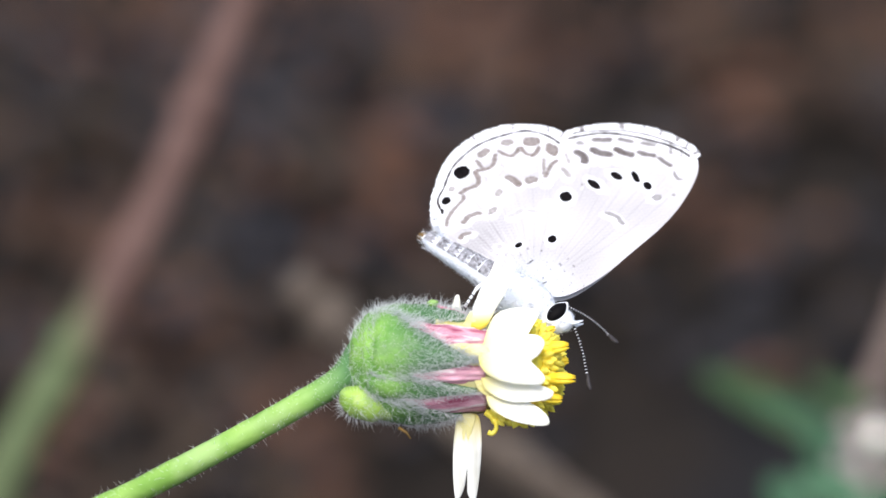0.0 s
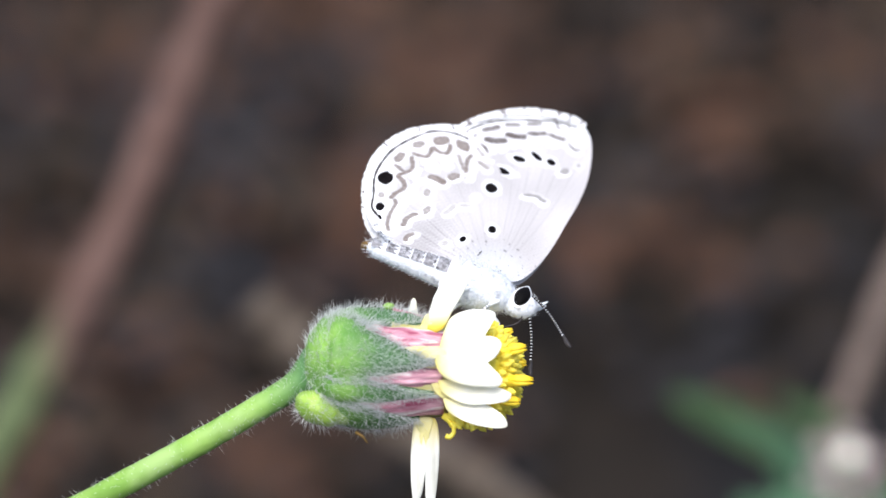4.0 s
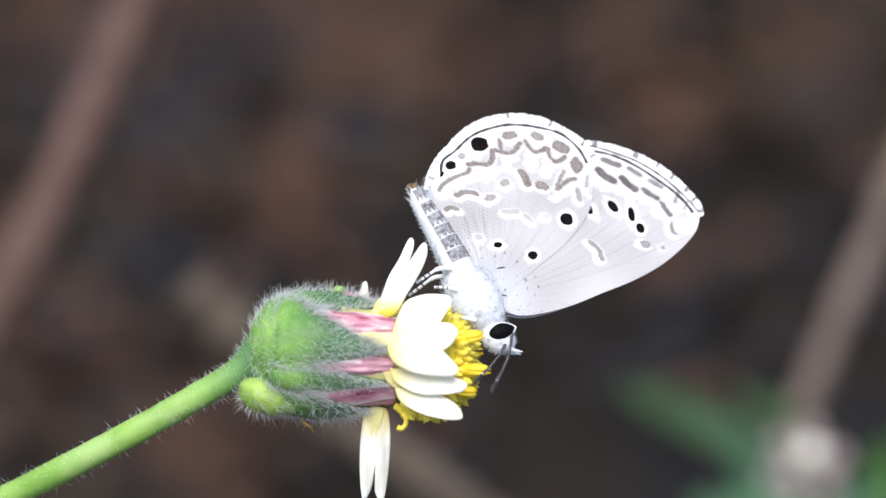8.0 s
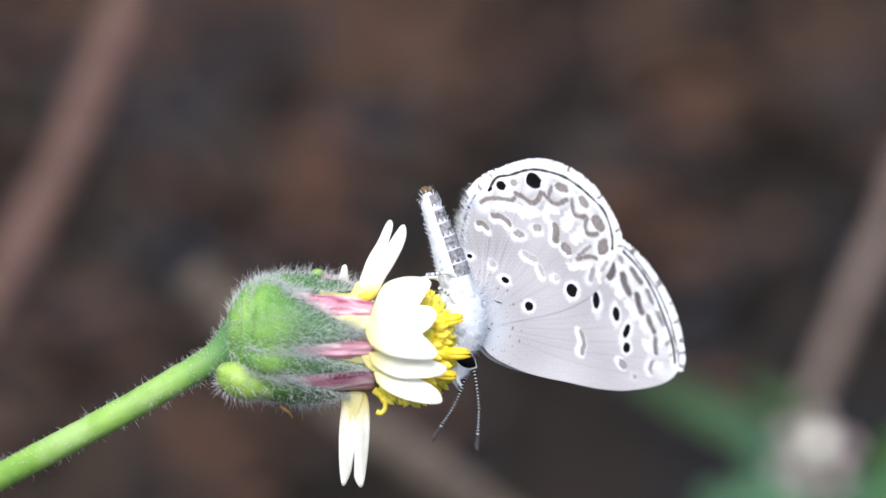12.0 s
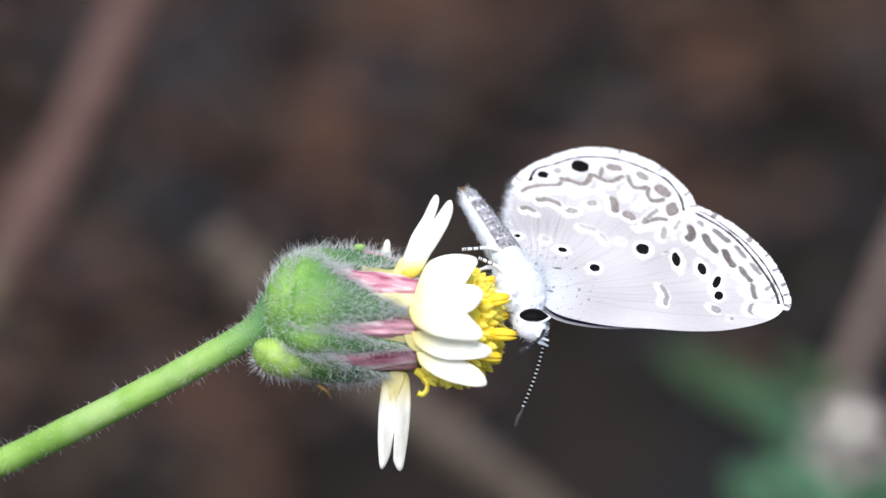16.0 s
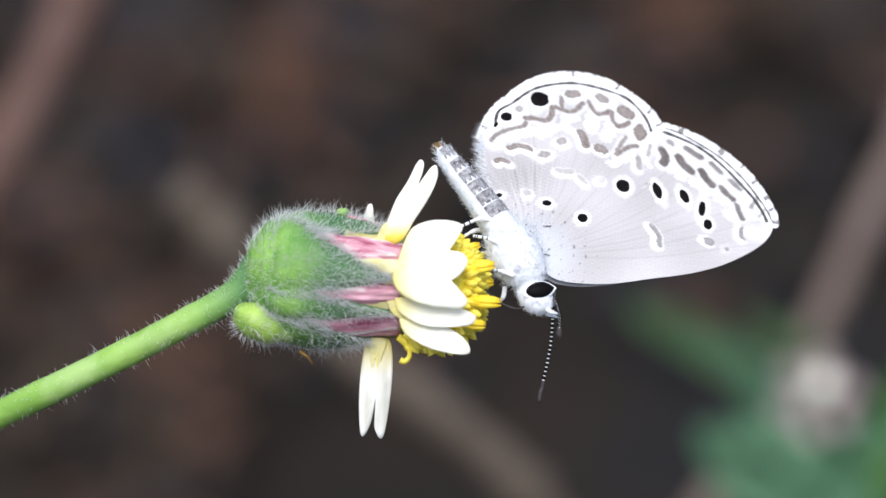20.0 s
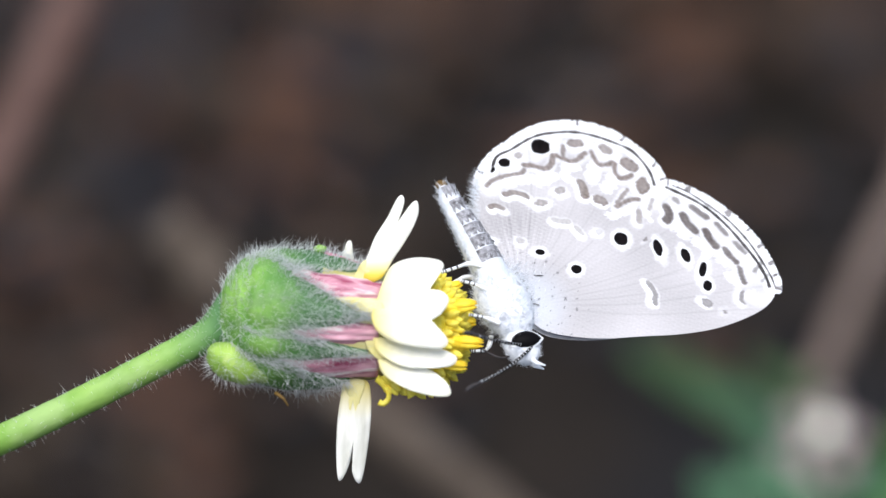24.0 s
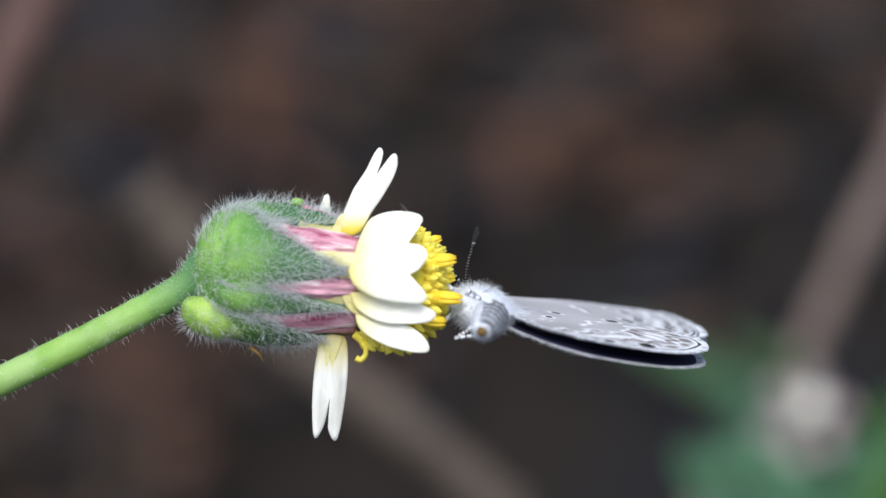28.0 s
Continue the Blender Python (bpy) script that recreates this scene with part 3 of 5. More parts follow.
def flower():
    ob = thing("wild_daisy", "hairy green daisy with cream petals and yellow disc, on slanting stalk", "flower", VIEW)
    # stalk: from the cup down to the soil
    out = [(490, 484, 0), (450, 500, 0), (404, 530, 0), (330, 570, 0), (240, 617, -1), (120, 676, -2), (0, 733, -4), (-160, 812, -8)]
    vp = [at(*p) for p in out]
    end = VIEW @ vp[-1]
    inv = VIEW.inverted()
    vp += [inv @ Vector((end.x - 0.018, end.y + 0.012, end.z - 0.022)), inv @ Vector((end.x - 0.030, end.y + 0.02, end.z * 0.42)),
           inv @ Vector((end.x - 0.034, end.y + 0.022, -0.006))]
    pts = curve(vp, 10)
    m = len(pts)
    rad = [(25.5 + 45 * math.exp(-(i / 11) ** 2)) * UNIT * (1 + 0.05 * noise.noise((i * 0.4, 0, 0))) for i in range(m)]
    stem = part("stalk", tube(pts, rad, 14), STALK, ob, "light green hairy stalk")
    q = random.Random(5)
    geos = []
    for _ in range(800):
        i = 9 + int((q.random() ** 1.4) * 62)
        p = pts[i].lerp(pts[i + 1], q.random())
        d = (pts[i + 1] - pts[i]).normalized()
        a = q.uniform(0, 2 * math.pi)
        e = d.cross(Vector((0, 0, 1))).normalized()
        out_d = math.cos(a) * e + math.sin(a) * e.cross(d)
        geos.append(hair(p + out_d * rad[i] * 0.97, out_d + d * q.uniform(-.5, .5), 0.00038 * q.uniform(0.3, 1.5), 0.000012,
                         Vector((q.uniform(-.6, .6), q.uniform(-.6, .6), q.uniform(-.6, .6)))))
    part("stalk_hairs", joined(geos), HAIR, stem, "fine white hairs", kind="stuff")
    # the cup
    vs, fs = [], []
    steps = list(range(0, 331, 15))
    for s in steps:
        for k in range(28):
            vs.append(head_at(s, k * 360 / 28, -5 + 2 * noise.noise((s * 0.03, k * 0.5, 1))))
    for i in range(len(steps) - 1):
        for k in range(28):
            k2 = (k + 1) % 28
            fs.append((i * 28 + k, i * 28 + k2, (i + 1) * 28 + k2, (i + 1) * 28 + k))
    c = len(vs)
    vs += [axis_at(-6), axis_at(330)]
    for k in range(28):
        fs.append((c, (k + 1) % 28, k))
        fs.append((c + 1, (len(steps) - 1) * 28 + k, (len(steps) - 1) * 28 + (k + 1) % 28))
    part("cup", (vs, fs), CUP_SHADED, ob, "green flower cup, darkened as groove shade")
    for k, rows in enumerate(PINK_BRACTS):
        part("inner_bract", scale_leaf(rows, 3.0, 4.5, 4, na=14, folds=1.3, seed=k), PINK, ob, "pink striped inner bract")
    ring = []
    for s in (175, 205, 235, 265, 300, 333):
        ring += [head_at(s, k * 9, 0.6 + 2.4 * math.cos(k * math.pi / 2.5) - (s > 325) * 25) for k in range(40)]
    part("corolla_ring", (ring, [(i * 40 + k, i * 40 + (k + 1) % 40, (i + 1) * 40 + (k + 1) % 40, (i + 1) * 40 + k) for i in range(5) for k in range(40)]), PETAL_BASE, ob,
         "yellowish ring of petal tubes")
    for i, (label, rows, lift, rib, swell, hairs) in enumerate(BRACTS):
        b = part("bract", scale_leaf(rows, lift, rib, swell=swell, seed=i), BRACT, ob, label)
        part("bract_hairs", head_hairs(int(hairs * 0.62), rows, 0.00058, 20 + i, lift + 4, 0.000013), HAIR, b, "fine white hairs", kind="stuff")
        if 0 < i < 5:
            part("bract_down", head_hairs(int(hairs * 0.17), rows, 0.0009, 60 + i, lift + 5, 0.000012, 0.6), HAIR, b, "white down lying along the bract", kind="stuff")
            rim = [(a, q0 - 2, q0 + 3) for a, q0, q1 in rows] if i != 1 else [(a, q1 - 3, q1 + 2) for a, q0, q1 in rows]
            part("rim_hairs", head_hairs(220, rim, 0.00065, 90 + i, lift + 2, 0.000014, 0.35), HAIR, b, "white hairs along the rim", kind="stuff")
    for i, rows in enumerate(PINK_BRACTS[:3]):
        foot = [(rows[0][0] - 12, rows[0][1] - 5, rows[0][2] + 5), (rows[0][0] + 55, rows[1][1] - 4, rows[1][2] + 4)]
        part("foot_hairs", head_hairs(170, foot, 0.0008, 130 + i, 8, 0.000014, 0.55), HAIR, ob, "white hairs where a pink bract begins", kind="stuff")
    lobe = part("bract_swelling", joined([blob(at(462, 571, 1.5), (52 * UNIT, 34 * UNIT, 42 * UNIT), 0.09, 22, 16, Vector((1, -0.42, 0))), blob(at(494, 580, 1.1), (44 * UNIT, 26 * UNIT, 38 * UNIT), 0.08, 18, 14, Vector((1, -0.2, 0)))]), SWELLING, ob, "bright yellow-green swelling at the stalk")
    geos = []
    for _ in range(520):
        a, b = rnd.uniform(0, 2 * math.pi), rnd.uniform(-0.3, 1.0)
        e = Vector((math.cos(a) * math.sqrt(1 - b * b), math.sin(a) * math.sqrt(1 - b * b), b))
        geos.append(hair(at(466, 573, 1.5) + Vector((e.x * 50, e.y * 33, e.z * 41)) * UNIT, e + Vector((0.5, 0, 0)), 0.0006 * rnd.uniform(0.5, 1.2), 0.000012, jit(0.9)))
    part("swelling_hairs", joined(geos), HAIR, lobe, "fine white hairs", kind="stuff")
    # ray florets, drawn as outlines
    for label, pts, z, bulge, lean in RAYS:
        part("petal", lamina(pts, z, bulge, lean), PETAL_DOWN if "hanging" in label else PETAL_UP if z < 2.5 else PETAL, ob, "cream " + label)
    for pts, z, bulge, lean in RAY_BASES:
        part("petal_base", lamina(pts, z, bulge, lean, ridges=3), PETAL_BASE, ob, "yellow petal base")
    # disc florets
    def floret(length, spread, r):
        """A yellow tube that opens into five pointed lobes."""
        geos = [tube([Vector((length * k, 0, 0)) for k in (0, 0.3, 0.55, 0.72)], [r * 0.8, r, r * 1.15, r * 0.5], 9)]
        for k in range(5):
            e = Vector((0, math.cos(2 * math.pi * k / 5), math.sin(2 * math.pi * k / 5)))
            x = Vector((length, 0, 0))
            geos.append(tube([x * 0.42 + e * r * 0.55, x * 0.66 + e * (r * 0.6 + 0.35 * spread), x * 0.86 + e * (r * 0.5 + 0.8 * spread), x + e * (r * 0.35 + spread)],
                             [r * 0.55, r * 0.78, r * 0.55, r * 0.10], 8, 0.8))
        return joined(geos)

    part("disc", blob(axis_at(354, -8), (62 * UNIT, 86 * UNIT, 90 * UNIT), 0.12, 20, 14, Vector((AXD.x, -AXD.y, 0))), DISC, ob, "domed yellow flower centre")
    short = part("disc_floret", floret(0.0016, 0.00042, 0.00036), DISC, ob, "yellow tubular disc floret")
    tall = part("disc_floret", floret(0.0029, 0.00006, 0.00034), DISC_DEEP, ob, "orange-yellow open disc floret")
    q = random.Random(11)
    for k in range(120):
        a, rr = k * 2.39996, 90 * math.sqrt((k + 0.5) / 120)
        up, fr = 0.98 * rr * math.cos(a), rr * math.sin(a)
        if fr > 62 and up < 60:
            continue
        s = 328 + 62 * math.sqrt(max(0.0, 1 - (rr / 90) ** 2)) + q.uniform(-6, 8)
        d = Vector((AXD.x, -AXD.y, 0)) + Vector((0, up / 120, fr / 120)) + Vector((0, q.uniform(-.12, .12), q.uniform(-.12, .12)))
        m4 = Matrix.Translation(axis_at(s, up * 0.86 - 8, fr)) @ d.to_track_quat("X", "Z").to_matrix().to_4x4() @ Matrix.Rotation(q.uniform(0, 6), 4, "X") @ Matrix.Scale(q.uniform(0.82, 1.08), 4)
        if k == 0:
            short.matrix_basis = m4
        else:
            tagged(same_part(short, m4, ob), "yellow tubular disc floret")
    for k, (x, y, z, turn, size) in enumerate(((796, 478, 2.4, 6, 0.92), (800, 532, 2.5, -3, 1.0), (786, 566, 2.3, -8, 0.85), (800, 505, 0.4, 4, 0.85), (792, 452, 0.6, 18, 0.7))):
        m4 = Matrix.Translation(at(x, y, z)) @ Matrix.Rotation(radians(turn), 4, "Z") @ Matrix.Rotation(k * 1.3, 4, "X") @ Matrix.Scale(size, 4)
        if k == 0:
            tall.matrix_basis = m4
        else:
            tagged(same_part(tall, m4, ob), "orange-yellow open disc floret")
    # florets that hang out below the petals
    for x, y, z, turn, size in ((704, 596, 1.4, -32, 0.95), (716, 590, 1.7, -36, 1.05), (742, 594, 1.6, -52, 0.85), (726, 600, 0.8, -25, 0.9)):
        m4 = Matrix.Translation(at(x, y, z)) @ Matrix.Rotation(radians(turn), 4, "Z") @ Matrix.Rotation(size * 9, 4, "X") @ Matrix.Scale(size * 0.82, 4)
        tagged(same_part(short, m4, ob), "yellow hanging disc floret")
    for pts, r in ((((716, 606, 1.6), (724, 620, 1.7), (724, 632, 1.7), (716, 640, 1.7), (708, 637, 1.7)), 5.0), (((752, 602, 1.6), (760, 616, 1.7), (766, 628, 1.7)), 8.0)):
        c = curve([at(*p) for p in pts], 5)
        part("stigma", tube(c, [r * UNIT * (0.75 + 0.35 * k / (len(c) - 1)) for k in range(len(c))], 8), DISC, ob, "yellow curled stigma")
    for k in range(9):
        up, fr = q.uniform(-70, 66), q.uniform(15, 70)
        p = axis_at(388 - 0.0026 * up * up + q.uniform(-4, 10), up, fr)
        part("anther", tube([p, p + Vector((0.00035, 0.0002 * q.uniform(-1, 1), 0.0001)), p + Vector((0.0006, 0.0005 * q.uniform(-1, 1), 0.00015))], [0.00007, 0.00008, 0.00003], 6), STAMEN, ob, "brown anther tip")
    part("bract_tip", blob(at(606, 376, 0.2), (11 * UNIT, 8 * UNIT, 8 * UNIT), 0.2), GREEN_STEM, ob, "pale green bract tip")
    part("withered_tip", tube([at(530, 622, 1.5), at(545, 632, 1.6), at(553, 645, 1.6)], [0.00012, 0.0001, 0.00004], 6), STAMEN, ob, "brown withered tip")
    return ob


DAISY = flower()
cam.data.dof.focus_object = DAISY

# ---- the butterfly ----
# wing plan: steps of a drawing of the folded wings, seen from the left side, to millimetres in the body's frame
WA = Matrix(((0.023718, 0.002952, -5.993996), (0.003479, -0.022715, 11.917834), (0, 0, 1)))


def wp(x, y, z=0.0):
    v = WA @ Vector((x, y, 1))
    return Vector((v.x, v.y, z)) * 1e-3


ROOT = wp(185, 555)


def wing_z(p, layer):
    """Height of the left wings over the body's middle plane; layer in micrometres."""
    return float(wing_z_all(np.array([[p.x, p.y]]), layer)[0])


def wing_z_all(p, layer):
    d = np.hypot(p[:, 0] - ROOT.x, p[:, 1] - ROOT.y) * 1000
    a = np.degrees(np.arctan2(p[:, 1] - ROOT.y, p[:, 0] - ROOT.x))
    return 0.30e-3 + d * (-0.019e-3 + 0.031e-3 * ramp(a, 12, 62)) + 0.02e-3 * np.sin(d * 0.9) + layer * 1e-6


def smooth_line(pts, count, closed=False):
    """count points evenly along a smooth line through the drawn points."""
    v = [Vector((x, y, 0)) for x, y in pts]
    c = np.array([(p.x, p.y) for p in curve(v + v[:1] if closed else v, 12)])
    s = np.r_[0, np.cumsum(np.hypot(*np.diff(c, axis=0).T))]
    t = np.linspace(0, s[-1], count, endpoint=not closed)
    return np.stack([np.interp(t, s, c[:, 0]), np.interp(t, s, c[:, 1])], 1)


def ramp(x, a, b):
    k = np.clip((x - a) / (b - a), 0, 1)
    return k * k * (3 - 2 * k)


def ripple(x, y, seed=0):
    """A cheap smooth noise, about -1 to 1."""
    r = np.random.RandomState(seed)
    out = np.zeros_like(x)
    for k in range(7):
        a, f, p = r.uniform(0, 6.28), r.uniform(0.6, 1.6), r.uniform(0, 6.28)
        out += np.sin((x * np.cos(a) + y * np.sin(a)) * f + p)
    return out / 3.2


def oval_gap(x, y, s):
    """Drawn distance outside an oval mark, below nought inside."""
    a = radians(s[4])
    dx, dy = x - s[0], y - s[1]
    u, v = (dx * math.cos(a) + dy * math.sin(a)) / s[2], (-dx * math.sin(a) + dy * math.cos(a)) / s[3]
    return (np.hypot(u, v) - 1) * min(s[2], s[3])


def line_gap(x, y, pts):
    c = smooth_line(pts, 14)
    d = np.full_like(x, 1e9)
    for (ax, ay), (bx, by) in zip(c, c[1:]):
        vx, vy = bx - ax, by - ay
        t = np.clip(((x - ax) * vx + (y - ay) * vy) / (vx * vx + vy * vy + 1e-9), 0, 1)
        d = np.minimum(d, np.hypot(x - ax - t * vx, y - ay - t * vy))
    return d


def wing_colours(x, y, rim_line, line, blacks, marks, veins, pigment, reach):
    """The scales' colours: warm grey ground, white teeth between the veins, white beside each mark, grey-brown marks, faint veins."""
    (m, ovals, bands, whites) = marks
    k = 1.55
    inv = np.linalg.inv(np.array(m)[:, :2])
    xm, ym = inv @ (np.stack([x, y]) - np.array(m)[:, 2:])
    wob = 1.6 * ripple(x * 0.22, y * 0.22, 1) + 1.5 * ripple(x * 0.6, y * 0.6, 2)
    ang, rad = np.arctan2(y - 555, x - 185), np.hypot(x - 185, y - 555)
    vx, vy = inv @ np.stack([(x - 185) / (rad + 1), (y - 555) / (rad + 1)])
    streak = ripple(ang * 95, rad * 0.03, 3) * 0.5 + ripple(ang * 240, rad * 0.06, 4) * 0.5
    base = ramp(rad, 330, 180) * ramp(np.degrees(ang), -55, -75)
    grey = np.array((0.496, 0.479, 0.490)) * (1 + (0.035 + 0.10 * base) * streak - 0.05 * base + (0.035 + 0.06 * base) * ripple(x * 0.8, y * 0.8, 15) + 0.08 * ripple(x * 0.03, y * 0.03, 5))[:, None]
    cloud = ripple(x * 0.07, y * 0.07, 6)
    edge = line_gap(x, y, line)
    cell = np.full_like(x, 9.0)
    for a in veins:
        cell = np.minimum(cell, np.abs(np.degrees(ang) - a - 2.0 * np.sin(rad * 0.008)))
    mid = ramp(cell, 0.3, 3.2)
    white = reach[1] * ramp(edge, reach[0] + 14, reach[0] - 14) * (0.35 + 0.45 * mid) * (0.88 + 0.16 * cloud)
    white = np.maximum(white, 0.92 * ramp(edge, 17, 10))
    white = np.maximum(white, 0.97 * ramp(line_gap(x, y, rim_line), 21, 15))
    for p, w in whites:
        g = k * (line_gap(xm, ym, p) - w / 2) + 2.2 * wob
        white = np.maximum(white, ramp(g, 6, -4) * (0.86 + 0.14 * mid) * (0.92 + 0.10 * cloud))
    wide = 1 + 0.35 * ripple(x * 0.045, y * 0.045, 9)
    for s in blacks:
        white = np.maximum(white, 0.82 * ramp(oval_gap(x, y, s) + wob, 13 * wide, 0))
    dark = np.zeros_like(x)
    for s in ovals:
        g = k * oval_gap(xm, ym, s) + wob
        inner = k * oval_gap(xm + 6 * vx, ym + 6 * vy, s) + wob
        white = np.maximum(white, 0.92 * s[5] * ramp(np.minimum(inner, g + 6), 12 * wide, 0))
        rim = 0.90 + 0.10 * ramp(g, -9, -2)
        dark = np.maximum(dark, s[6] * rim * ramp(g, 2.4, -2.4))
    for p, w, halo, tone in bands:
        g = k * (line_gap(xm, ym, p) - w / 2) + 0.6 * wob
        inner = k * (line_gap(xm + 7 * vx, ym + 7 * vy, p) - w / 2) + 0.6 * wob
        white = np.maximum(white, 0.97 * min(1, halo * 1.3) * ramp(np.minimum(inner, g + 6), 12 * wide, 0))
        dark = np.maximum(dark, min(1.0, tone * 1.08) * (0.97 + 0.05 * cloud) * ramp(g, 2.6, -2.6))
    vein = np.zeros_like(x)
    for a in veins:
        vein = np.maximum(vein, ramp(np.abs(ang - radians(a) - 0.04 * np.sin(rad * 0.008)) * rad, 4.0, 0.6) * ramp(rad, 60, 140))
    root = ramp(rad, 150, 40)
    white = np.clip(white, 0, 1)
    dark = np.clip(dark, 0, 1)
    c = grey * (1 - white[:, None]) + np.array((0.93, 0.945, 0.97)) * white[:, None]
    c *= (1 - 0.085 * vein)[:, None]
    c = c * (1 - 0.5 * root[:, None]) + np.array((0.62, 0.68, 0.76)) * 0.5 * root[:, None]
    fleck = ramp(ripple(x * 0.35, y * 0.35, 12) + 0.4 * ripple(x * 0.9, y * 0.9, 13), 1.05, 1.4) * ramp(rad, 190, 110)
    c *= (1 - 0.6 * fleck)[:, None]
    brown = np.array(pigment) * (1 + 0.22 * ripple(x * 0.5, y * 0.5, 8) + 0.12 * streak)[:, None]
    c = c * (1 - dark[:, None]) + brown * dark[:, None]
    return np.clip(c, 0.01, 0.97)


def wing_sheet(outline, side, layer, n, rings, colours=None):
    """A wing face as rings inside its outline; colours(x, y) gives its scales."""
    o = smooth_line(outline, n, True)
    mid = o.mean(0)
    k = 1 - np.arange(rings + 1) / rings
    xy = (mid + (o - mid)[None] * k[:, None, None]).reshape(-1, 2)
    w = np.array([[*WA[0]], [*WA[1]]])
    p = (np.c_[xy, np.ones(len(xy))] @ w.T) * 1e-3
    v = np.c_[p, side * wing_z_all(p, layer)]
    i, r = np.arange(n), np.arange(rings)
    a = (r[:, None] * n + i[None]).ravel()
    b2 = (r[:, None] * n + (i[None] + 1) % n).ravel()
    q = np.stack([a, b2, b2 + n, a + n], 1)
    if side > 0:
        q = q[:, ::-1]
    return v.tolist(), q.tolist(), (colours(xy[:, 0], xy[:, 1]) if colours else None)


def painted_part(name, verts, faces, colours, mat, parent, label):
    ob = part(name, (verts, faces), mat, parent, label)
    at_col = ob.data.color_attributes.new("scales", "FLOAT_COLOR", "POINT")
    at_col.data.foreach_set("color", np.c_[colours, np.ones(len(colours))].astype(np.float32).ravel())
    return ob


def sheet(outline, side, layer, rings=2, n=16):
    return wing_sheet(outline, side, layer, n, rings)[:2]


def oval(x, y, rx, ry, turn=0, wob=0.16):
    a0 = radians(turn)
    out = []
    for i in range(14):
        a = 2 * math.pi * i / 14
        w = 1 + wob * noise.noise((x * 0.1 + 2 * math.cos(a), y * 0.1 + 2 * math.sin(a), 0))
        px, py = rx * math.cos(a) * w, ry * math.sin(a) * w
        out.append((x + px * math.cos(a0) - py * math.sin(a0), y + px * math.sin(a0) + py * math.cos(a0)))
    return out


def band(pts, w, side, layer):
    """A thin band along a drawn line, laid on the wing."""
    c = smooth_line(pts, 60)
    d = np.gradient(c, axis=0)
    d /= np.hypot(d[:, 0], d[:, 1])[:, None]
    a = np.stack([-d[:, 1], d[:, 0]], 1)
    h = (w / 2) * (1 + 0.3 * ripple(c[:, 0] * 0.15, c[:, 1] * 0.15, 4))[:, None]
    m = np.array([[*WA[0]], [*WA[1]]])
    vs = []
    for q in (c - a * h, c + a * h):
        p = (np.c_[q, np.ones(len(q))] @ m.T) * 1e-3
        vs += np.c_[p, side * wing_z_all(p, layer)].tolist()
    n = len(c)
    fs = [(i, i + 1, n + i + 1, n + i) if side < 0 else (i, n + i, n + i + 1, i + 1) for i in range(n - 1)]
    return vs, fs


HIND = ((190, 560), (150, 470), (118, 400), (104, 330), (104, 270), (116, 215), (142, 165), (168, 138), (205, 112), (250, 84), (300, 70), (350, 68), (400, 78),
        (450, 100), (495, 137), (530, 175), (553, 212), (558, 245), (545, 300), (520, 365), (480, 410), (420, 455), (330, 500), (240, 545))
FORE = ((195, 560), (203, 594), (238, 628), (300, 646), (380, 655), (470, 654), (560, 653), (640, 643), (706, 624), (760, 600), (790, 577), (806, 550), (810, 522),
        (803, 490), (790, 450), (766, 402), (732, 355), (690, 312), (645, 277), (600, 252), (560, 240), (500, 265), (400, 350), (290, 460))
HIND_EDGE = ((120, 205), (142, 165), (168, 138), (205, 112), (250, 84), (300, 70), (350, 68), (400, 78), (450, 100), (495, 137), (530, 175), (553, 212), (560, 245))
FORE_EDGE = ((560, 240), (600, 252), (645, 277), (690, 312), (732, 355), (766, 402), (790, 450), (803, 490), (810, 522), (806, 548))


def drawing(*pts):
    """Marks drawn at another scale, to wing-plan steps; the fifth figure of an oval is its turn, the rest lengths."""
    out = []
    for p in pts:
        q = [(p[0] - 780) * 1.367, (p[1] - 100) * 1.367]
        if len(p) > 2:
            q += [p[2] * 1.367, p[3] * 1.367, p[4]]
        out.append(tuple(q))
    return out


HIND_LINE = drawing((890, 238), (902, 207), (930, 193), (960, 175), (985, 166), (1015, 163), (1045, 164), (1075, 172), (1105, 185), (1140, 205), (1160, 230), (1172, 255), (1177, 280))
FORE_LINE = drawing((1195, 282), (1220, 296), (1250, 315), (1275, 337), (1300, 367), (1325, 405), (1345, 440), (1357, 472), (1361, 492))
FORE_LINE_2 = drawing((1200, 276), (1230, 291), (1270, 323), (1302, 354), (1332, 396), (1353, 438), (1366, 470), (1370, 490))
HIND_BLACK = drawing((982, 190, 18, 15.5, 5), (915, 219, 11, 9, 5), (893, 233, 3.5, 6.5, 40), (1106, 383, 12, 13.5, -20), (1021, 439, 10, 9, 0), (960, 402, 9, 6, 15), (876, 376, 6, 4.5, 0))
# marks from a second drawing, with its way to wing-plan steps; ovals: place, radii, turn, white halo, tone; bands: line, width, halo, tone
HIND_MAP = ((1.1413, 1.1706, -1590.66), (-0.7393, 1.3459, 457.24))
HIND_OVALS = ((1126, 485, 11, 6, 15, 0.8, 0.8), (1169, 486, 9, 7, 10, 0.8, 0.8), (1206, 530, 9, 11, -20, 0.85, 0.95), (1043, 514, 7, 6, 0, 0.6, 0.55),
              (1157, 567, 6, 5, 0, 0.85, 0.45), (1167, 409, 8, 5, 10, 0.7, 0.75), (1259, 440, 14, 8, 35, 0.7, 0.95), (1289, 472, 9, 11, -15, 0.8, 0.9),
              (1297, 510, 12, 15, -10, 0.8, 1.0), (1283, 547, 17, 10, -25, 0.7, 1.0))
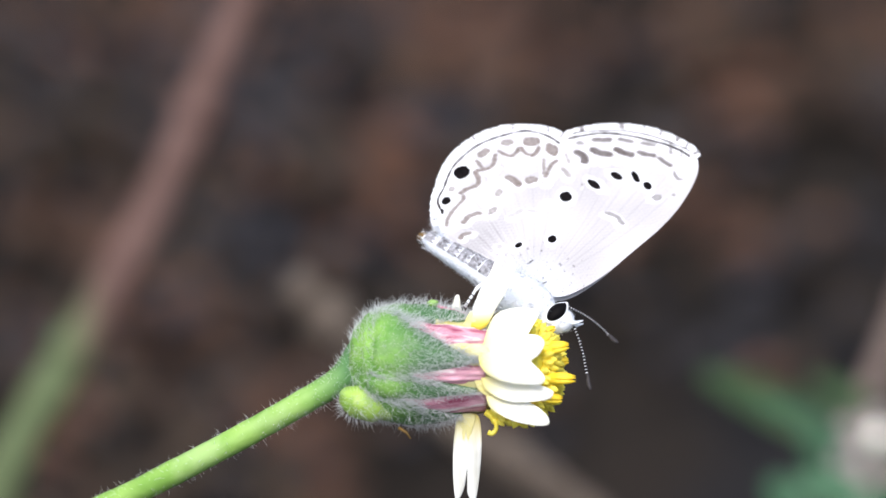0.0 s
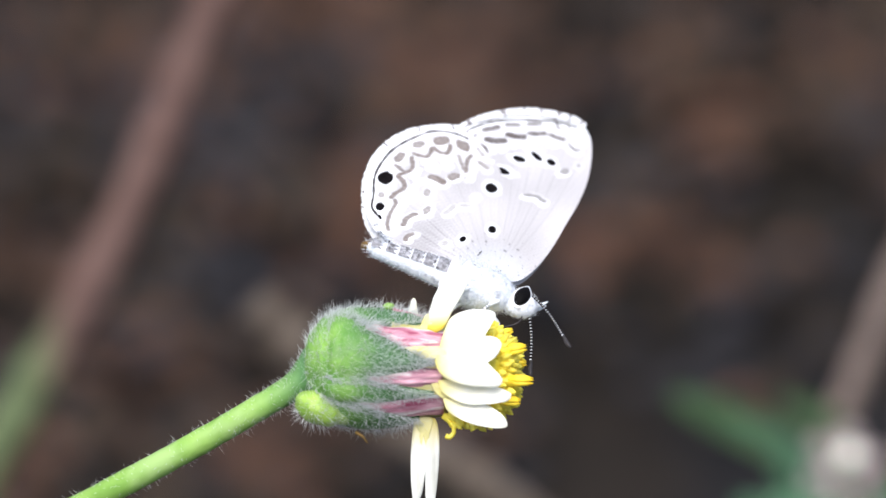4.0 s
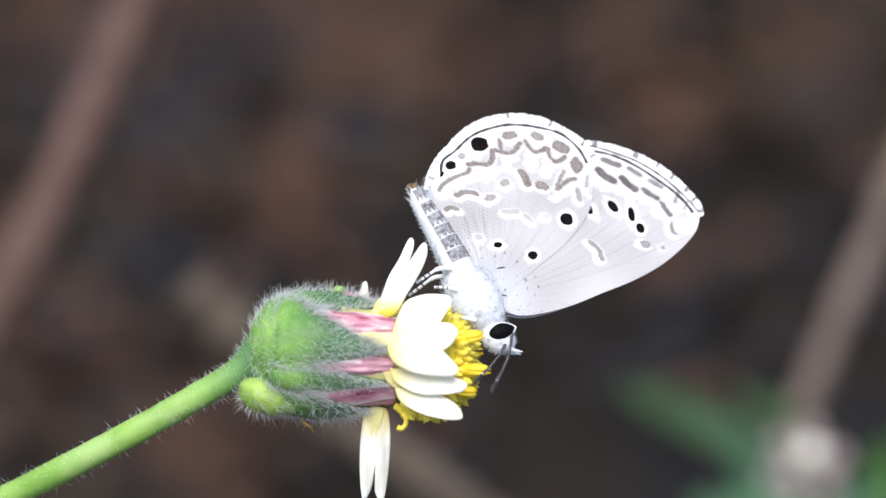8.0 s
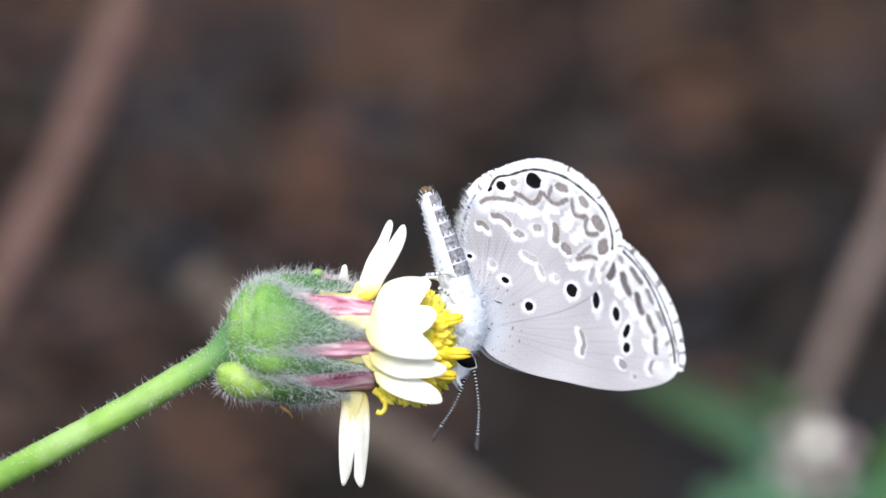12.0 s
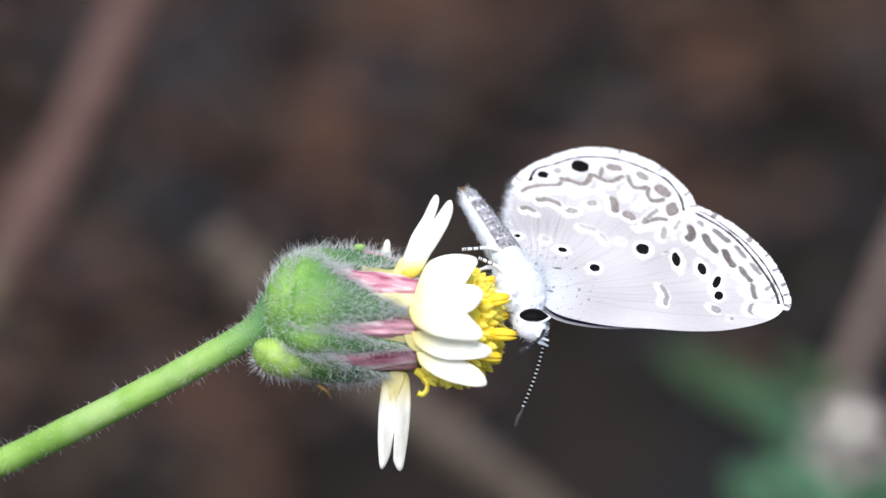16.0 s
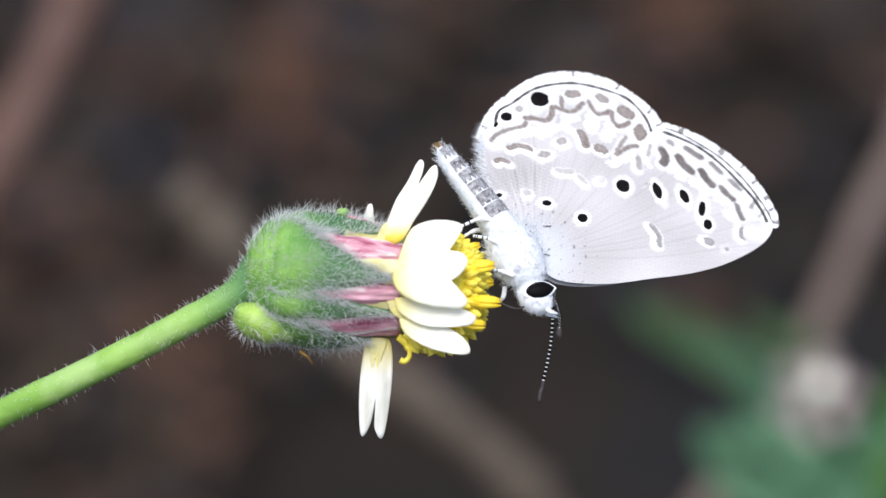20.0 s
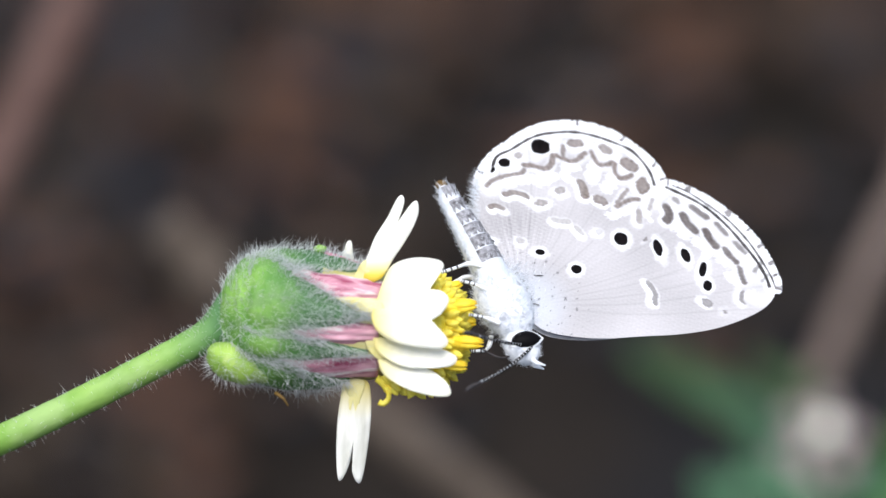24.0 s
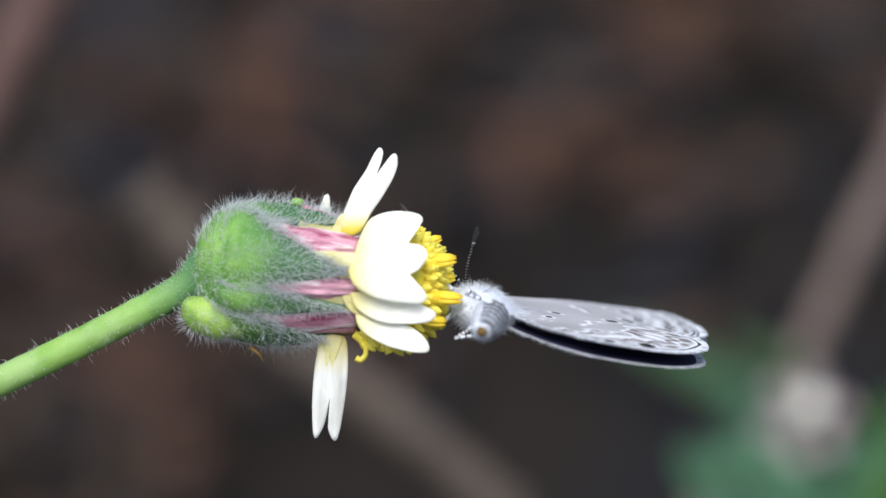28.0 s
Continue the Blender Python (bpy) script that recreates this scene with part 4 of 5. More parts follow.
HIND_ARCS = ((((1054, 450), (1063, 451), (1068, 461)), 9, 0.8, 0.85), (((1092, 446), (1104, 449), (1113, 457), (1117, 466)), 10, 0.85, 0.9),
             (((1207, 493), (1199, 506), (1193, 512)), 14, 0.85, 0.95), (((1117, 517), (1132, 530)), 10, 0.8, 0.6), (((1134, 543), (1133, 556)), 8, 0.8, 0.6))
HIND_ZIGZAG = ((((1080, 421), (1095, 419), (1115, 422), (1130, 427), (1145, 434), (1153, 431)), 7, 0.3, 0.85), (((1160, 425), (1171, 434), (1181, 446), (1193, 447), (1206, 441), (1213, 437)), 9, 0.3, 0.9),
               (((1215, 439), (1221, 449), (1225, 458), (1238, 462), (1257, 460)), 8, 0.3, 0.9), (((1224, 446), (1240, 433)), 7, 0.3, 0.8), (((1267, 464), (1259, 478), (1257, 485)), 7, 0.3, 0.9),
               (((1258, 487), (1268, 492), (1278, 493)), 8, 0.3, 0.9), (((1280, 497), (1267, 508), (1264, 517)), 7, 0.3, 0.9), (((1264, 519), (1272, 524), (1285, 525)), 9, 0.3, 0.95),
               (((1218, 551), (1240, 553), (1258, 559)), 8, 0.3, 0.9), (((1224, 547), (1257, 539)), 6, 0.3, 0.8), (((1225, 588), (1240, 574)), 9, 0.4, 0.7), (((1256, 580), (1276, 571)), 6, 0.3, 0.6))
HIND_WHITE = ((((1107, 434), (1140, 440), (1155, 456), (1183, 462)), 16), (((1197, 474), (1212, 462), (1222, 470)), 14), (((1227, 497), (1250, 484)), 17), (((1231, 521), (1257, 515)), 17),
              (((1197, 557), (1237, 567)), 12), (((1256, 453), (1275, 452)), 6), (((1272, 480), (1282, 462)), 7), (((1276, 514), (1288, 499)), 7), (((1254, 556), (1275, 562)), 7), (((1240, 592), (1252, 574)), 8))
HIND_MARKS = (HIND_MAP, HIND_OVALS, HIND_ARCS + HIND_ZIGZAG, HIND_WHITE)
FORE_BLACK = drawing((1170, 403, 8, 17, -10), (1218, 420, 8, 15, -12), (1246, 449, 7, 16, 15), (1251, 482, 8, 11, 0))
FORE_MAP = ((1.1358, 1.2452, -1622.11), (-0.8911, 1.3189, 655.45))
FORE_OVALS = ((1184, 735, 8, 9, 10, 0.8, 0.8), (1202, 611, 4, 3, -30, 0.3, 0.8), (1192, 760, 4, 3, 0, 0.2, 0.7), (1295, 595, 5, 8, 0, 0.3, 0.7))
FORE_INNER = ((((1255, 610), (1266, 606), (1274, 595)), 13, 0.4, 0.95), (((1282, 618), (1276, 632), (1274, 646)), 13, 0.4, 1.0), (((1287, 655), (1280, 668), (1277, 680)), 12, 0.4, 0.95),
              (((1283, 692), (1279, 704), (1278, 715)), 10, 0.4, 0.9), (((1273, 725), (1262, 738), (1258, 745)), 8, 0.4, 0.85), (((1243, 753), (1229, 761), (1227, 768)), 6, 0.4, 0.7),
              (((1144, 660), (1138, 676), (1122, 690)), 8, 0.8, 0.75))
FORE_OUTER = ((((1305, 617), (1307, 640)), 11, 0.3, 0.85), (((1310, 657), (1307, 675)), 9, 0.3, 0.8), (((1305, 694), (1302, 712)), 9, 0.3, 0.75), (((1285, 742), (1305, 739)), 6, 0.3, 0.7),
              (((1280, 760), (1296, 757)), 5, 0.2, 0.6))
FORE_WHITE = ((((1258, 622), (1257, 640)), 17), (((1262, 660), (1260, 680)), 15), (((1267, 692), (1265, 704)), 13), (((1252, 724), (1249, 732)), 14), (((1296, 612), (1293, 632)), 8),
              (((1297, 652), (1294, 668)), 8), (((1293, 688), (1291, 704)), 8), (((1275, 738), (1286, 731)), 9), (((1282, 600), (1288, 606)), 7), (((1240, 760), (1252, 765)), 8))
FORE_MARKS = (FORE_MAP, FORE_OVALS, FORE_INNER + FORE_OUTER, FORE_WHITE)


ROOT_FLECKS = ((207, 541, 8, 5, 25), (182, 470, 7, 2.5, -35), (195, 489, 6, 2.5, 45), (236, 478, 13, 1.6, 4), (168, 505, 4, 2.5, 0), (222, 556, 9, 1.6, 20))


def edge_fringe(edge, side, layer, length, parent, name):
    """Short scale hairs along the outer edge, white with dark tufts at the veins."""
    c = curve([wp(*p) for p in edge], 14)
    q = random.Random(int(length) + len(edge))
    white, dark = [], []
    m = len(c)
    for i in range(m - 1):
        for k in range(3):
            p = c[i].lerp(c[i + 1], (k + q.random()) / 3)
            d = (c[i + 1] - c[i]).normalized()
            a = Vector((d.y, -d.x, 0)) * -1
            a = a if (p - ROOT).dot(a) > 0 else -a
            a = (a + d * q.uniform(-.25, .25)).normalized()
            ln = length * 1e-6 * q.uniform(0.75, 1.15)
            w = 0.11e-3
            z = side * wing_z(p, layer + q.uniform(-12, 12))
            z2 = side * wing_z(p + a * ln, layer + q.uniform(-40, 40))
            b = p - a * 0.06e-3
            vs = [Vector((b.x - d.x * w, b.y - d.y * w, z)), Vector((b.x + d.x * w, b.y + d.y * w, z)),
                  Vector((p.x + a.x * ln + d.x * w * .5, p.y + a.y * ln + d.y * w * .5, z2)), Vector((p.x + a.x * ln - d.x * w * .5, p.y + a.y * ln - d.y * w * .5, z2))]
            (dark if (i % 14) in ((5, 6, 7) if name == "fore" else (6,)) and q.random() < 0.75 else white).append((vs, [(0, 1, 2, 3)]))
    f = part("fringe", joined(white), WHITE_SCALE, parent, "white hairy wing fringe", smooth=False)
    part("dark_fringe", joined(dark), GREY_SCALE, f, "dark fringe tufts at the veins", smooth=False)


def wing(name, ob, outline, side, layer, edge, line, blacks, marks, veins, pigment, reach, label):
    n, rings = (860, 130) if side > 0 else (260, 42)
    w = painted_part(name, *wing_sheet(outline, side, layer, n, rings, lambda x, y: wing_colours(x, y, edge, line, blacks, marks, veins, pigment, reach)), WING, ob, label)
    mx, my = sum(p[0] for p in outline) / len(outline), sum(p[1] for p in outline) / len(outline)
    inner = [(mx + (x - mx) * 0.965, my + (y - my) * 0.965) for x, y in outline]
    part("wing_upperside", sheet(inner, side, layer - 22, 8, 90), WING_TOP, w, "dark violet-blue upper side")
    edge_fringe(edge, side, layer - 8, 330, w, name[:4])
    part("edge_line", band(line, 7.0, side, layer + 9), DARK_SCALE, w, "thin dark line along the edge")
    if name == "forewing":
        part("edge_line", band(FORE_LINE_2, 5.2, side, layer + 7), DARK_SCALE, w, "second thin dark line in the fringe")
    for s in blacks:
        part("spot", sheet(oval(*s), side, layer + 11), BLACK_SCALE, w, "black wing spot")
    if name == "hindwing":
        for s in ROOT_FLECKS:
            part("fleck", sheet(oval(*s), side, layer + 60), DARK_SCALE, w, "dark fleck at the wing root")
    return w


def antenna_geo(length):
    """A stalk along x: white and dark rings, and a club at the tip."""
    dark, white = [], []
    n = 21
    for i in range(n):
        x0, x1 = length * 0.80 * i / n, length * 0.80 * (i + 1) / n
        y, y1 = (0.035 * length * math.sin(math.pi * k / n) for k in (i, i + 1))
        xm, ym = x0 + (x1 - x0) * 0.76, y + (y1 - y) * 0.76
        dark.append(tube([(x0, y, 0), (xm, ym, 0)], [0.000094, 0.000094], 7))
        white.append(tube([(xm, ym, 0), (x1, y1, 0)], [0.000082, 0.000082], 7))
    club = tube([(length * k, -0.0001 * (k > 0.85), 0) for k in (0.80, 0.85, 0.90, 0.95, 0.985, 1.0)], [0.00007, 0.00011, 0.00014, 0.00014, 0.0001, 0.00003], 9)
    return joined(dark), joined(white), club


def fur(centre, r, count, length, seed, lo=-1.0, axis=None, rad=0.00001):
    q = random.Random(seed)
    geos = []
    while len(geos) < count:
        v = Vector((q.gauss(0, 1), q.gauss(0, 1), q.gauss(0, 1))).normalized()
        p = Vector((v.x * r[0], v.y * r[1], v.z * r[2]))
        if axis:
            p = axis.to_track_quat("X", "Z") @ p
        d = p.normalized() * 0.8 + Vector((-0.3, 0.8, 0)) * 0.6 + Vector((q.uniform(-.5, .5), q.uniform(-.5, .5), q.uniform(-.5, .5)))
        geos.append(hair(Vector(centre) + p * 0.96, d, length * q.uniform(0.5, 1.3), rad, Vector((q.uniform(-.5, .5), q.uniform(-.5, .5), q.uniform(-.5, .5)))))
    return joined(geos)


def butterfly():
    ob = thing("butterfly", "small pale grey butterfly with black-spotted folded wings, feeding on the flower", "butterfly", VIEW)
    fores = []
    for side in (1, -1):
        wing("hindwing", ob, HIND, side, 16, HIND_EDGE, HIND_LINE, HIND_BLACK, HIND_MARKS, (-104, -93, -81, -70, -61, -52, -43), (0.200, 0.166, 0.150), (62, 0.75), "pale grey hindwing with black and grey spots")
        fores.append(wing("forewing", ob, FORE if side > 0 else [(x, y - 16 * min(1, max(0, (x - 330) / 200)) * (y > 560)) for x, y in FORE], side, 0, FORE_EDGE, FORE_LINE, FORE_BLACK, FORE_MARKS, (-34, -26, -18, -11, -5, 0, 6), (0.125, 0.107, 0.103), (66, 0.6), "pale grey forewing with a row of dark spots"))
    # body
    th = wp(148, 540)
    axis = (wp(178, 630) - wp(100, 400)).normalized()
    t = part("thorax", blob(th, (0.0024, 0.00155, 0.00120), 0.08, 18, 12, axis), SKIN, ob, "bluish white furry thorax")
    part("thorax_fur", fur(th, (0.0024, 0.00155, 0.00120), 3000, 0.00046, 31, axis=axis), FUR, t, "white and pale blue fur", kind="stuff")
    q = random.Random(14)
    geos = []
    for side in (1, -1):
        for _ in range(1500):
            x, y = q.gauss(158, 24), q.gauss(522, 40)
            p = wp(x, y)
            p.z = side * (wing_z(p, 36) + q.uniform(0, 60e-6))
            d = Vector((q.uniform(-0.2, 0.7), q.uniform(0.2, 1), side * q.uniform(0.0, 0.10)))
            geos.append(hair(p, d, 0.00036 * q.uniform(0.5, 1.4), 0.000011, Vector((q.uniform(-.4, .4), q.uniform(-.4, .4), 0))))
    part("wing_root_fur", joined(geos), FUR, t, "bluish white fur over the wing roots", kind="stuff")
    for side in (1, -1):
        geos = []
        for k in range(420):
            f = q.random()
            c = smooth_line(((150, 470), (118, 400), (104, 330), (104, 270), (116, 215), (142, 168)), 40)
            x, y = c[int(f * 39)]
            p = wp(x + q.uniform(-3, 12), y + q.uniform(-6, 6))
            p.z = side * wing_z(p, 30)
            geos.append(hair(p, Vector((-1, q.uniform(-0.1, 0.9), q.uniform(-.25, .25))), 0.00055 * q.uniform(0.5, 1.3), 0.000010, Vector((q.uniform(-.3, .3), q.uniform(-.3, .3), 0))))
        part("margin_fur", joined(geos), FUR, t, "pale fur along the wing's inner margin", kind="stuff")
    ab = curve([wp(140, 500), wp(104, 425), wp(70, 356), wp(34, 288), wp(-2, 220)], 6)
    n = len(ab)
    rad = [0.00106 * (1 - 0.54 * (i / (n - 1)) ** 1.5) for i in range(n)]
    rad[-1] = 0.00008
    rad[-2] = 0.00024
    rad[-3] = 0.00036
    a = part("abdomen", tube(ab, rad, 14), SKIN, ob, "white banded abdomen")
    for i in range(6, n - 2, 3):
        d = (ab[i + 1] - ab[i]).normalized()
        up = Vector((-d.y, d.x, 0))
        up = up if up.x > 0 else -up
        vs, fs = [], []
        for k in range(9):
            w = radians(-118 + 236 * k / 8)
            e = math.cos(w) * up + math.sin(w) * Vector((0, 0, 1))
            for q in (-0.00040, 0.00040):
                vs.append(ab[i] + d * q + e * (rad[i] * 1.05))
        for k in range(8):
            fs.append((2 * k, 2 * k + 1, 2 * k + 3, 2 * k + 2))
        part("abdomen_band", (vs, fs), BAND, a, "grey band on the back")
    part("abdomen_tip", blob(ab[-1] - (ab[-1] - ab[-2]) * 0.15, (0.00032, 0.00028, 0.00028), 0.2, 10, 8), STAMEN, a, "brown tip of the abdomen")
    geos = []
    q = random.Random(8)
    for _ in range(900):
        i = q.randrange(1, n - 1)
        d = (ab[min(i + 1, n - 1)] - ab[i]).normalized()
        w = q.uniform(0, 6.28)
        e = math.cos(w) * Vector((-d.y, d.x, 0)) + math.sin(w) * Vector((0, 0, 1))
        geos.append(hair(ab[i] + e * rad[i], e * 0.6 + d * (0.8 + (i > n - 6)), (0.00042 if i > n - 6 else 0.00024) * q.uniform(0.5, 1.3), 0.000008, Vector((q.uniform(-.4, .4), q.uniform(-.4, .4), 0))))
    part("abdomen_fur", joined(geos), FUR, a, "white fur", kind="stuff")
    hc = wp(178, 662)
    muzzle = (wp(208, 716) - wp(165, 640)).normalized()
    h = part("head", blob(hc, (0.00120, 0.00098, 0.00074), 0.06, 18, 14, muzzle), SKIN, ob, "white furry head")
    part("head_fur", fur(hc, (0.00120, 0.00098, 0.00074), 900, 0.00026, 33, axis=muzzle), FUR, h, "white fur", kind="stuff")
    look_d = (wp(222, 652) - wp(150, 658)).normalized()
    for side in (1, -1):
        for name, mat, k, lift, label in (("eye_rim", WHITE_SCALE, 1.17, 0.00052, "white ring of scales round the eye"), ("eye", EYE, 1.0, 0.00062, "black almond-shaped eye")):
            c = wp(186, 656) + Vector((0, 0, side * lift))
            us = [math.sin(math.pi * (n / 16 - 0.5)) for n in range(17)]
            pts = [c + look_d * (0.00088 * k * u) for u in us]
            rad = [0.00052 * k * (1 - u * u) ** (0.55 if u < 0 else 0.9) + 0.00001 for u in us]
            part(name, tube(pts, rad, 16, 0.62 if name == "eye" else 0.45, Vector((0, 0, 1))), mat, h, label)
    for side in (1, -1):
        part("palp", tube([wp(190, 690) + Vector((0, 0, side * 0.0002)), wp(206, 712) + Vector((0, 0, side * 0.0002)), wp(228, 722) + Vector((0, 0, side * 0.00025))], [0.00022, 0.00015, 0.00004], 7), FUR, h, "white palp")
    for side in (1, -1):
        for pts in (((112, 455), (70, 446), (30, 460), (-4, 474)), ((128, 530), (95, 514), (68, 505), (38, 499)),
                    ((126, 610), (100, 600), (78, 596), (50, 593)) if side > 0 else ((114, 613), (108, 636), (96, 645), (66, 641))):
            z0 = side * 0.0007
            line = [wp(*p) + Vector((0, 0, z0 + side * 0.0002 * k)) for k, p in enumerate(pts)]
            c = curve(line, 5)
            leg = part("leg", tube(c, [0.00015] * 7 + [0.00010] * 9, 7), WHITE_SCALE, ob, "white leg with dark rings")
            for k in (9, 11, 13, 14):
                part("leg_ring", tube([c[k], c[k].lerp(c[k + 1], 0.5)], [0.000110, 0.000110], 7), DARK_SCALE, leg, "dark ring")
    pr = curve([wp(172, 668), wp(130, 690), wp(85, 665), wp(55, 625)], 6)
    part("proboscis", tube(pr, [0.00006] * len(pr), 6), DARK_SCALE, h, "thin curled proboscis")
    a_pivot = a
    feelers = []
    d, wv, cl = antenna_geo(0.0068)
    for side in (1, -1):
        s = part("antenna", d, BLACK_SCALE, ob, "black antenna with white rings")
        s.matrix_basis = Matrix.Translation(wp(220, 650) + Vector((0, 0, side * 0.0003)))
        part("antenna_rings", wv, WHITE_SCALE, s, "white rings", kind="stuff")
        part("antenna_club", cl, DARK_SCALE, s, "dark brown club tip")
        feelers.append(s)
    return ob, feelers, fores, a_pivot, h


FLY, FEELERS, FORES, ABDOMEN, HEAD = butterfly()


# ---- what moves ----
def motions():
    walk(FLY, [
        (0, pose(0.000793, 0.003415, 0.120832, 24.212, -14.077, 29.015)),
        (0.5, pose(0.000949, 0.003385, 0.120788, 25.299, -13.002, 30.211)),
        (1, pose(0.000972, 0.003290, 0.120655, 27.073, -10.418, 32.235)),
        (1.5, pose(0.001091, 0.003308, 0.120670, 32.661, -9.866, 35.930)),
        (2, pose(0.000981, 0.003570, 0.121029, 33.705, -14.551, 36.362)),
        (2.5, pose(0.000781, 0.003953, 0.121613, 25.116, -13.468, 46.085)),
        (3, pose(0.000814, 0.003944, 0.121616, 22.660, -11.686, 47.160)),
        (3.5, pose(0.000583, 0.003934, 0.121614, 25.337, -9.345, 51.184)),
        (4, pose(0.000827, 0.003872, 0.121533, 24.839, -7.702, 50.010)),
        (4.5, pose(0.002735, 0.001596, 0.121727, 25.146, -10.229, 13.700)),
        (6.5, pose(0.003631, 0.000962, 0.120794, 43.390, 4.323, 21.247)),
        (7, pose(0.003622, 0.001026, 0.120881, 42.824, 3.443, 19.882)),
        (7.5, pose(0.003633, 0.001113, 0.121014, 38.997, 3.733, 19.296)),
        (8, pose(0.003419, 0.001012, 0.120861, 38.428, 4.634, 12.909)),
        (8.5, pose(0.004084, 0.000476, 0.120079, 46.587, 3.700, 15.276)),
        (9, pose(0.003952, 0.000670, 0.120358, 47.709, 3.117, 17.735)),
        (9.5, pose(0.004021, 0.000226, 0.119824, 67.237, 12.213, 35.337)),
        (10, pose(0.003537, -0.000385, 0.118468, 52.659, 34.177, 16.409)),
        (10.5, pose(0.003455, -0.000587, 0.118624, 47.867, 37.499, 8.518)),
        (11, pose(0.003330, -0.000534, 0.118708, 45.602, 37.286, 8.828)),
        (11.5, pose(0.003391, -0.000580, 0.118639, 48.898, 36.492, 10.996)),
        (12, pose(0.003585, -0.000503, 0.118752, 45.065, 36.224, 9.214)),
        (12.5, pose(0.003435, -0.000580, 0.118644, 47.201, 36.354, 11.103)),
        (14.5, pose(0.004583, -0.000026, 0.119438, 21.544, 2.840, -4.455)),
        (15, pose(0.004446, -0.000192, 0.119230, 16.264, 7.143, -9.585)),
        (15.5, pose(0.004469, -0.000158, 0.119282, 15.995, 8.129, -8.424)),
        (16, pose(0.004470, -0.000124, 0.119342, 14.160, 7.783, -9.225)),
        (16.5, pose(0.004465, -0.000494, 0.118831, 10.848, 15.326, -11.635)),
        (17, pose(0.004901, -0.000045, 0.119433, 21.661, 13.202, 5.762)),
        (17.5, pose(0.004903, -0.000258, 0.119045, 37.903, 13.461, 2.997)),
        (18, pose(0.004414, -0.000644, 0.118516, 29.573, 23.300, -8.407)),
        (18.5, pose(0.004310, -0.000582, 0.118606, 29.240, 22.925, -8.272)),
        (19, pose(0.004448, -0.000599, 0.118574, 31.751, 23.211, -6.694)),
        (19.5, pose(0.004473, -0.000630, 0.118535, 31.711, 23.982, -5.585)),
        (20, pose(0.005161, -0.000025, 0.119398, 31.986, 7.219, 7.246)),
        (20.5, pose(0.005236, 0.000232, 0.119868, 12.527, -7.865, 3.466)),
        (21, pose(0.005094, 0.000280, 0.119941, 11.473, -7.051, 6.450)),
        (21.5, pose(0.004851, 0.000498, 0.120306, 5.416, -11.523, 3.277)),
        (22, pose(0.005001, 0.000633, 0.120512, 3.101, -12.920, 7.083)),
        (22.5, pose(0.005059, 0.000454, 0.120229, 6.313, -8.169, 6.876)),
        (24.5, pose(0.005521, -0.000873, 0.118140, 57.616, 12.919, 6.450)),
        (25, pose(0.005203, -0.000800, 0.117060, 93.900, 19.300, 16.300)),
        (25.5, pose(0.004360, -0.001609, 0.117255, 98.690, 38.204, 21.613)),
        (26, pose(0.004172, -0.001849, 0.116896, 98.762, 48.403, 19.374)),
        (26.5, pose(0.005041, -0.002012, 0.116691, 102.599, 29.635, 8.590)),
        (27, pose(0.004871, -0.001804, 0.117424, 141.906, 34.022, 16.033)),
        (27.5, pose(0.005444, -0.001726, 0.117535, 160.342, 21.083, 20.218)),
        (28, pose(0.004823, -0.002096, 0.117006, 174.027, 27.324, 53.154)),
    ])
    # both forewings slide a little under the hindwings
    slide = ((0, 0.6), (0.5, 0.0), (1, 0.6), (1.5, 3.7), (2, 5.3), (2.5, 5.0), (3, 5.0), (3.5, 5.0), (4, 5.3), (4.5, 5.8), (6.5, 7.2), (7, 6.9), (7.5, 7.3), (8, 7.8), (8.5, 4.1), (9, 3.8), (9.5, 5.2), (10, 2.6), (10.5, 3.7), (11, 3.9), (11.5, 3.4), (12, 3.3), (12.5, 3.5), (14.5, 0.8), (15, 0.4), (15.5, 0.9), (16, 0.7), (16.5, 0.2), (17, 0.7), (17.5, 0.3), (18, 0.7), (18.5, 0.6), (19, 0.9), (19.5, 1.4), (20, 0.9), (20.5, -0.3), (21, -0.2), (21.5, -0.3), (22, -1.0), (22.5, -0.1), (24.5, 0.0), (25, 0.9), (25.5, 1.1), (26, 0.5), (26.5, 0.8), (28, 0.8))
    for ob in FORES:
        walk(ob, [(t, Matrix.Translation(ROOT) @ Matrix.Rotation(radians(a), 4, "Z") @ Matrix.Translation(-ROOT)) for t, a in slide])
    # the abdomen swings about its root
    pivot = wp(140, 500)
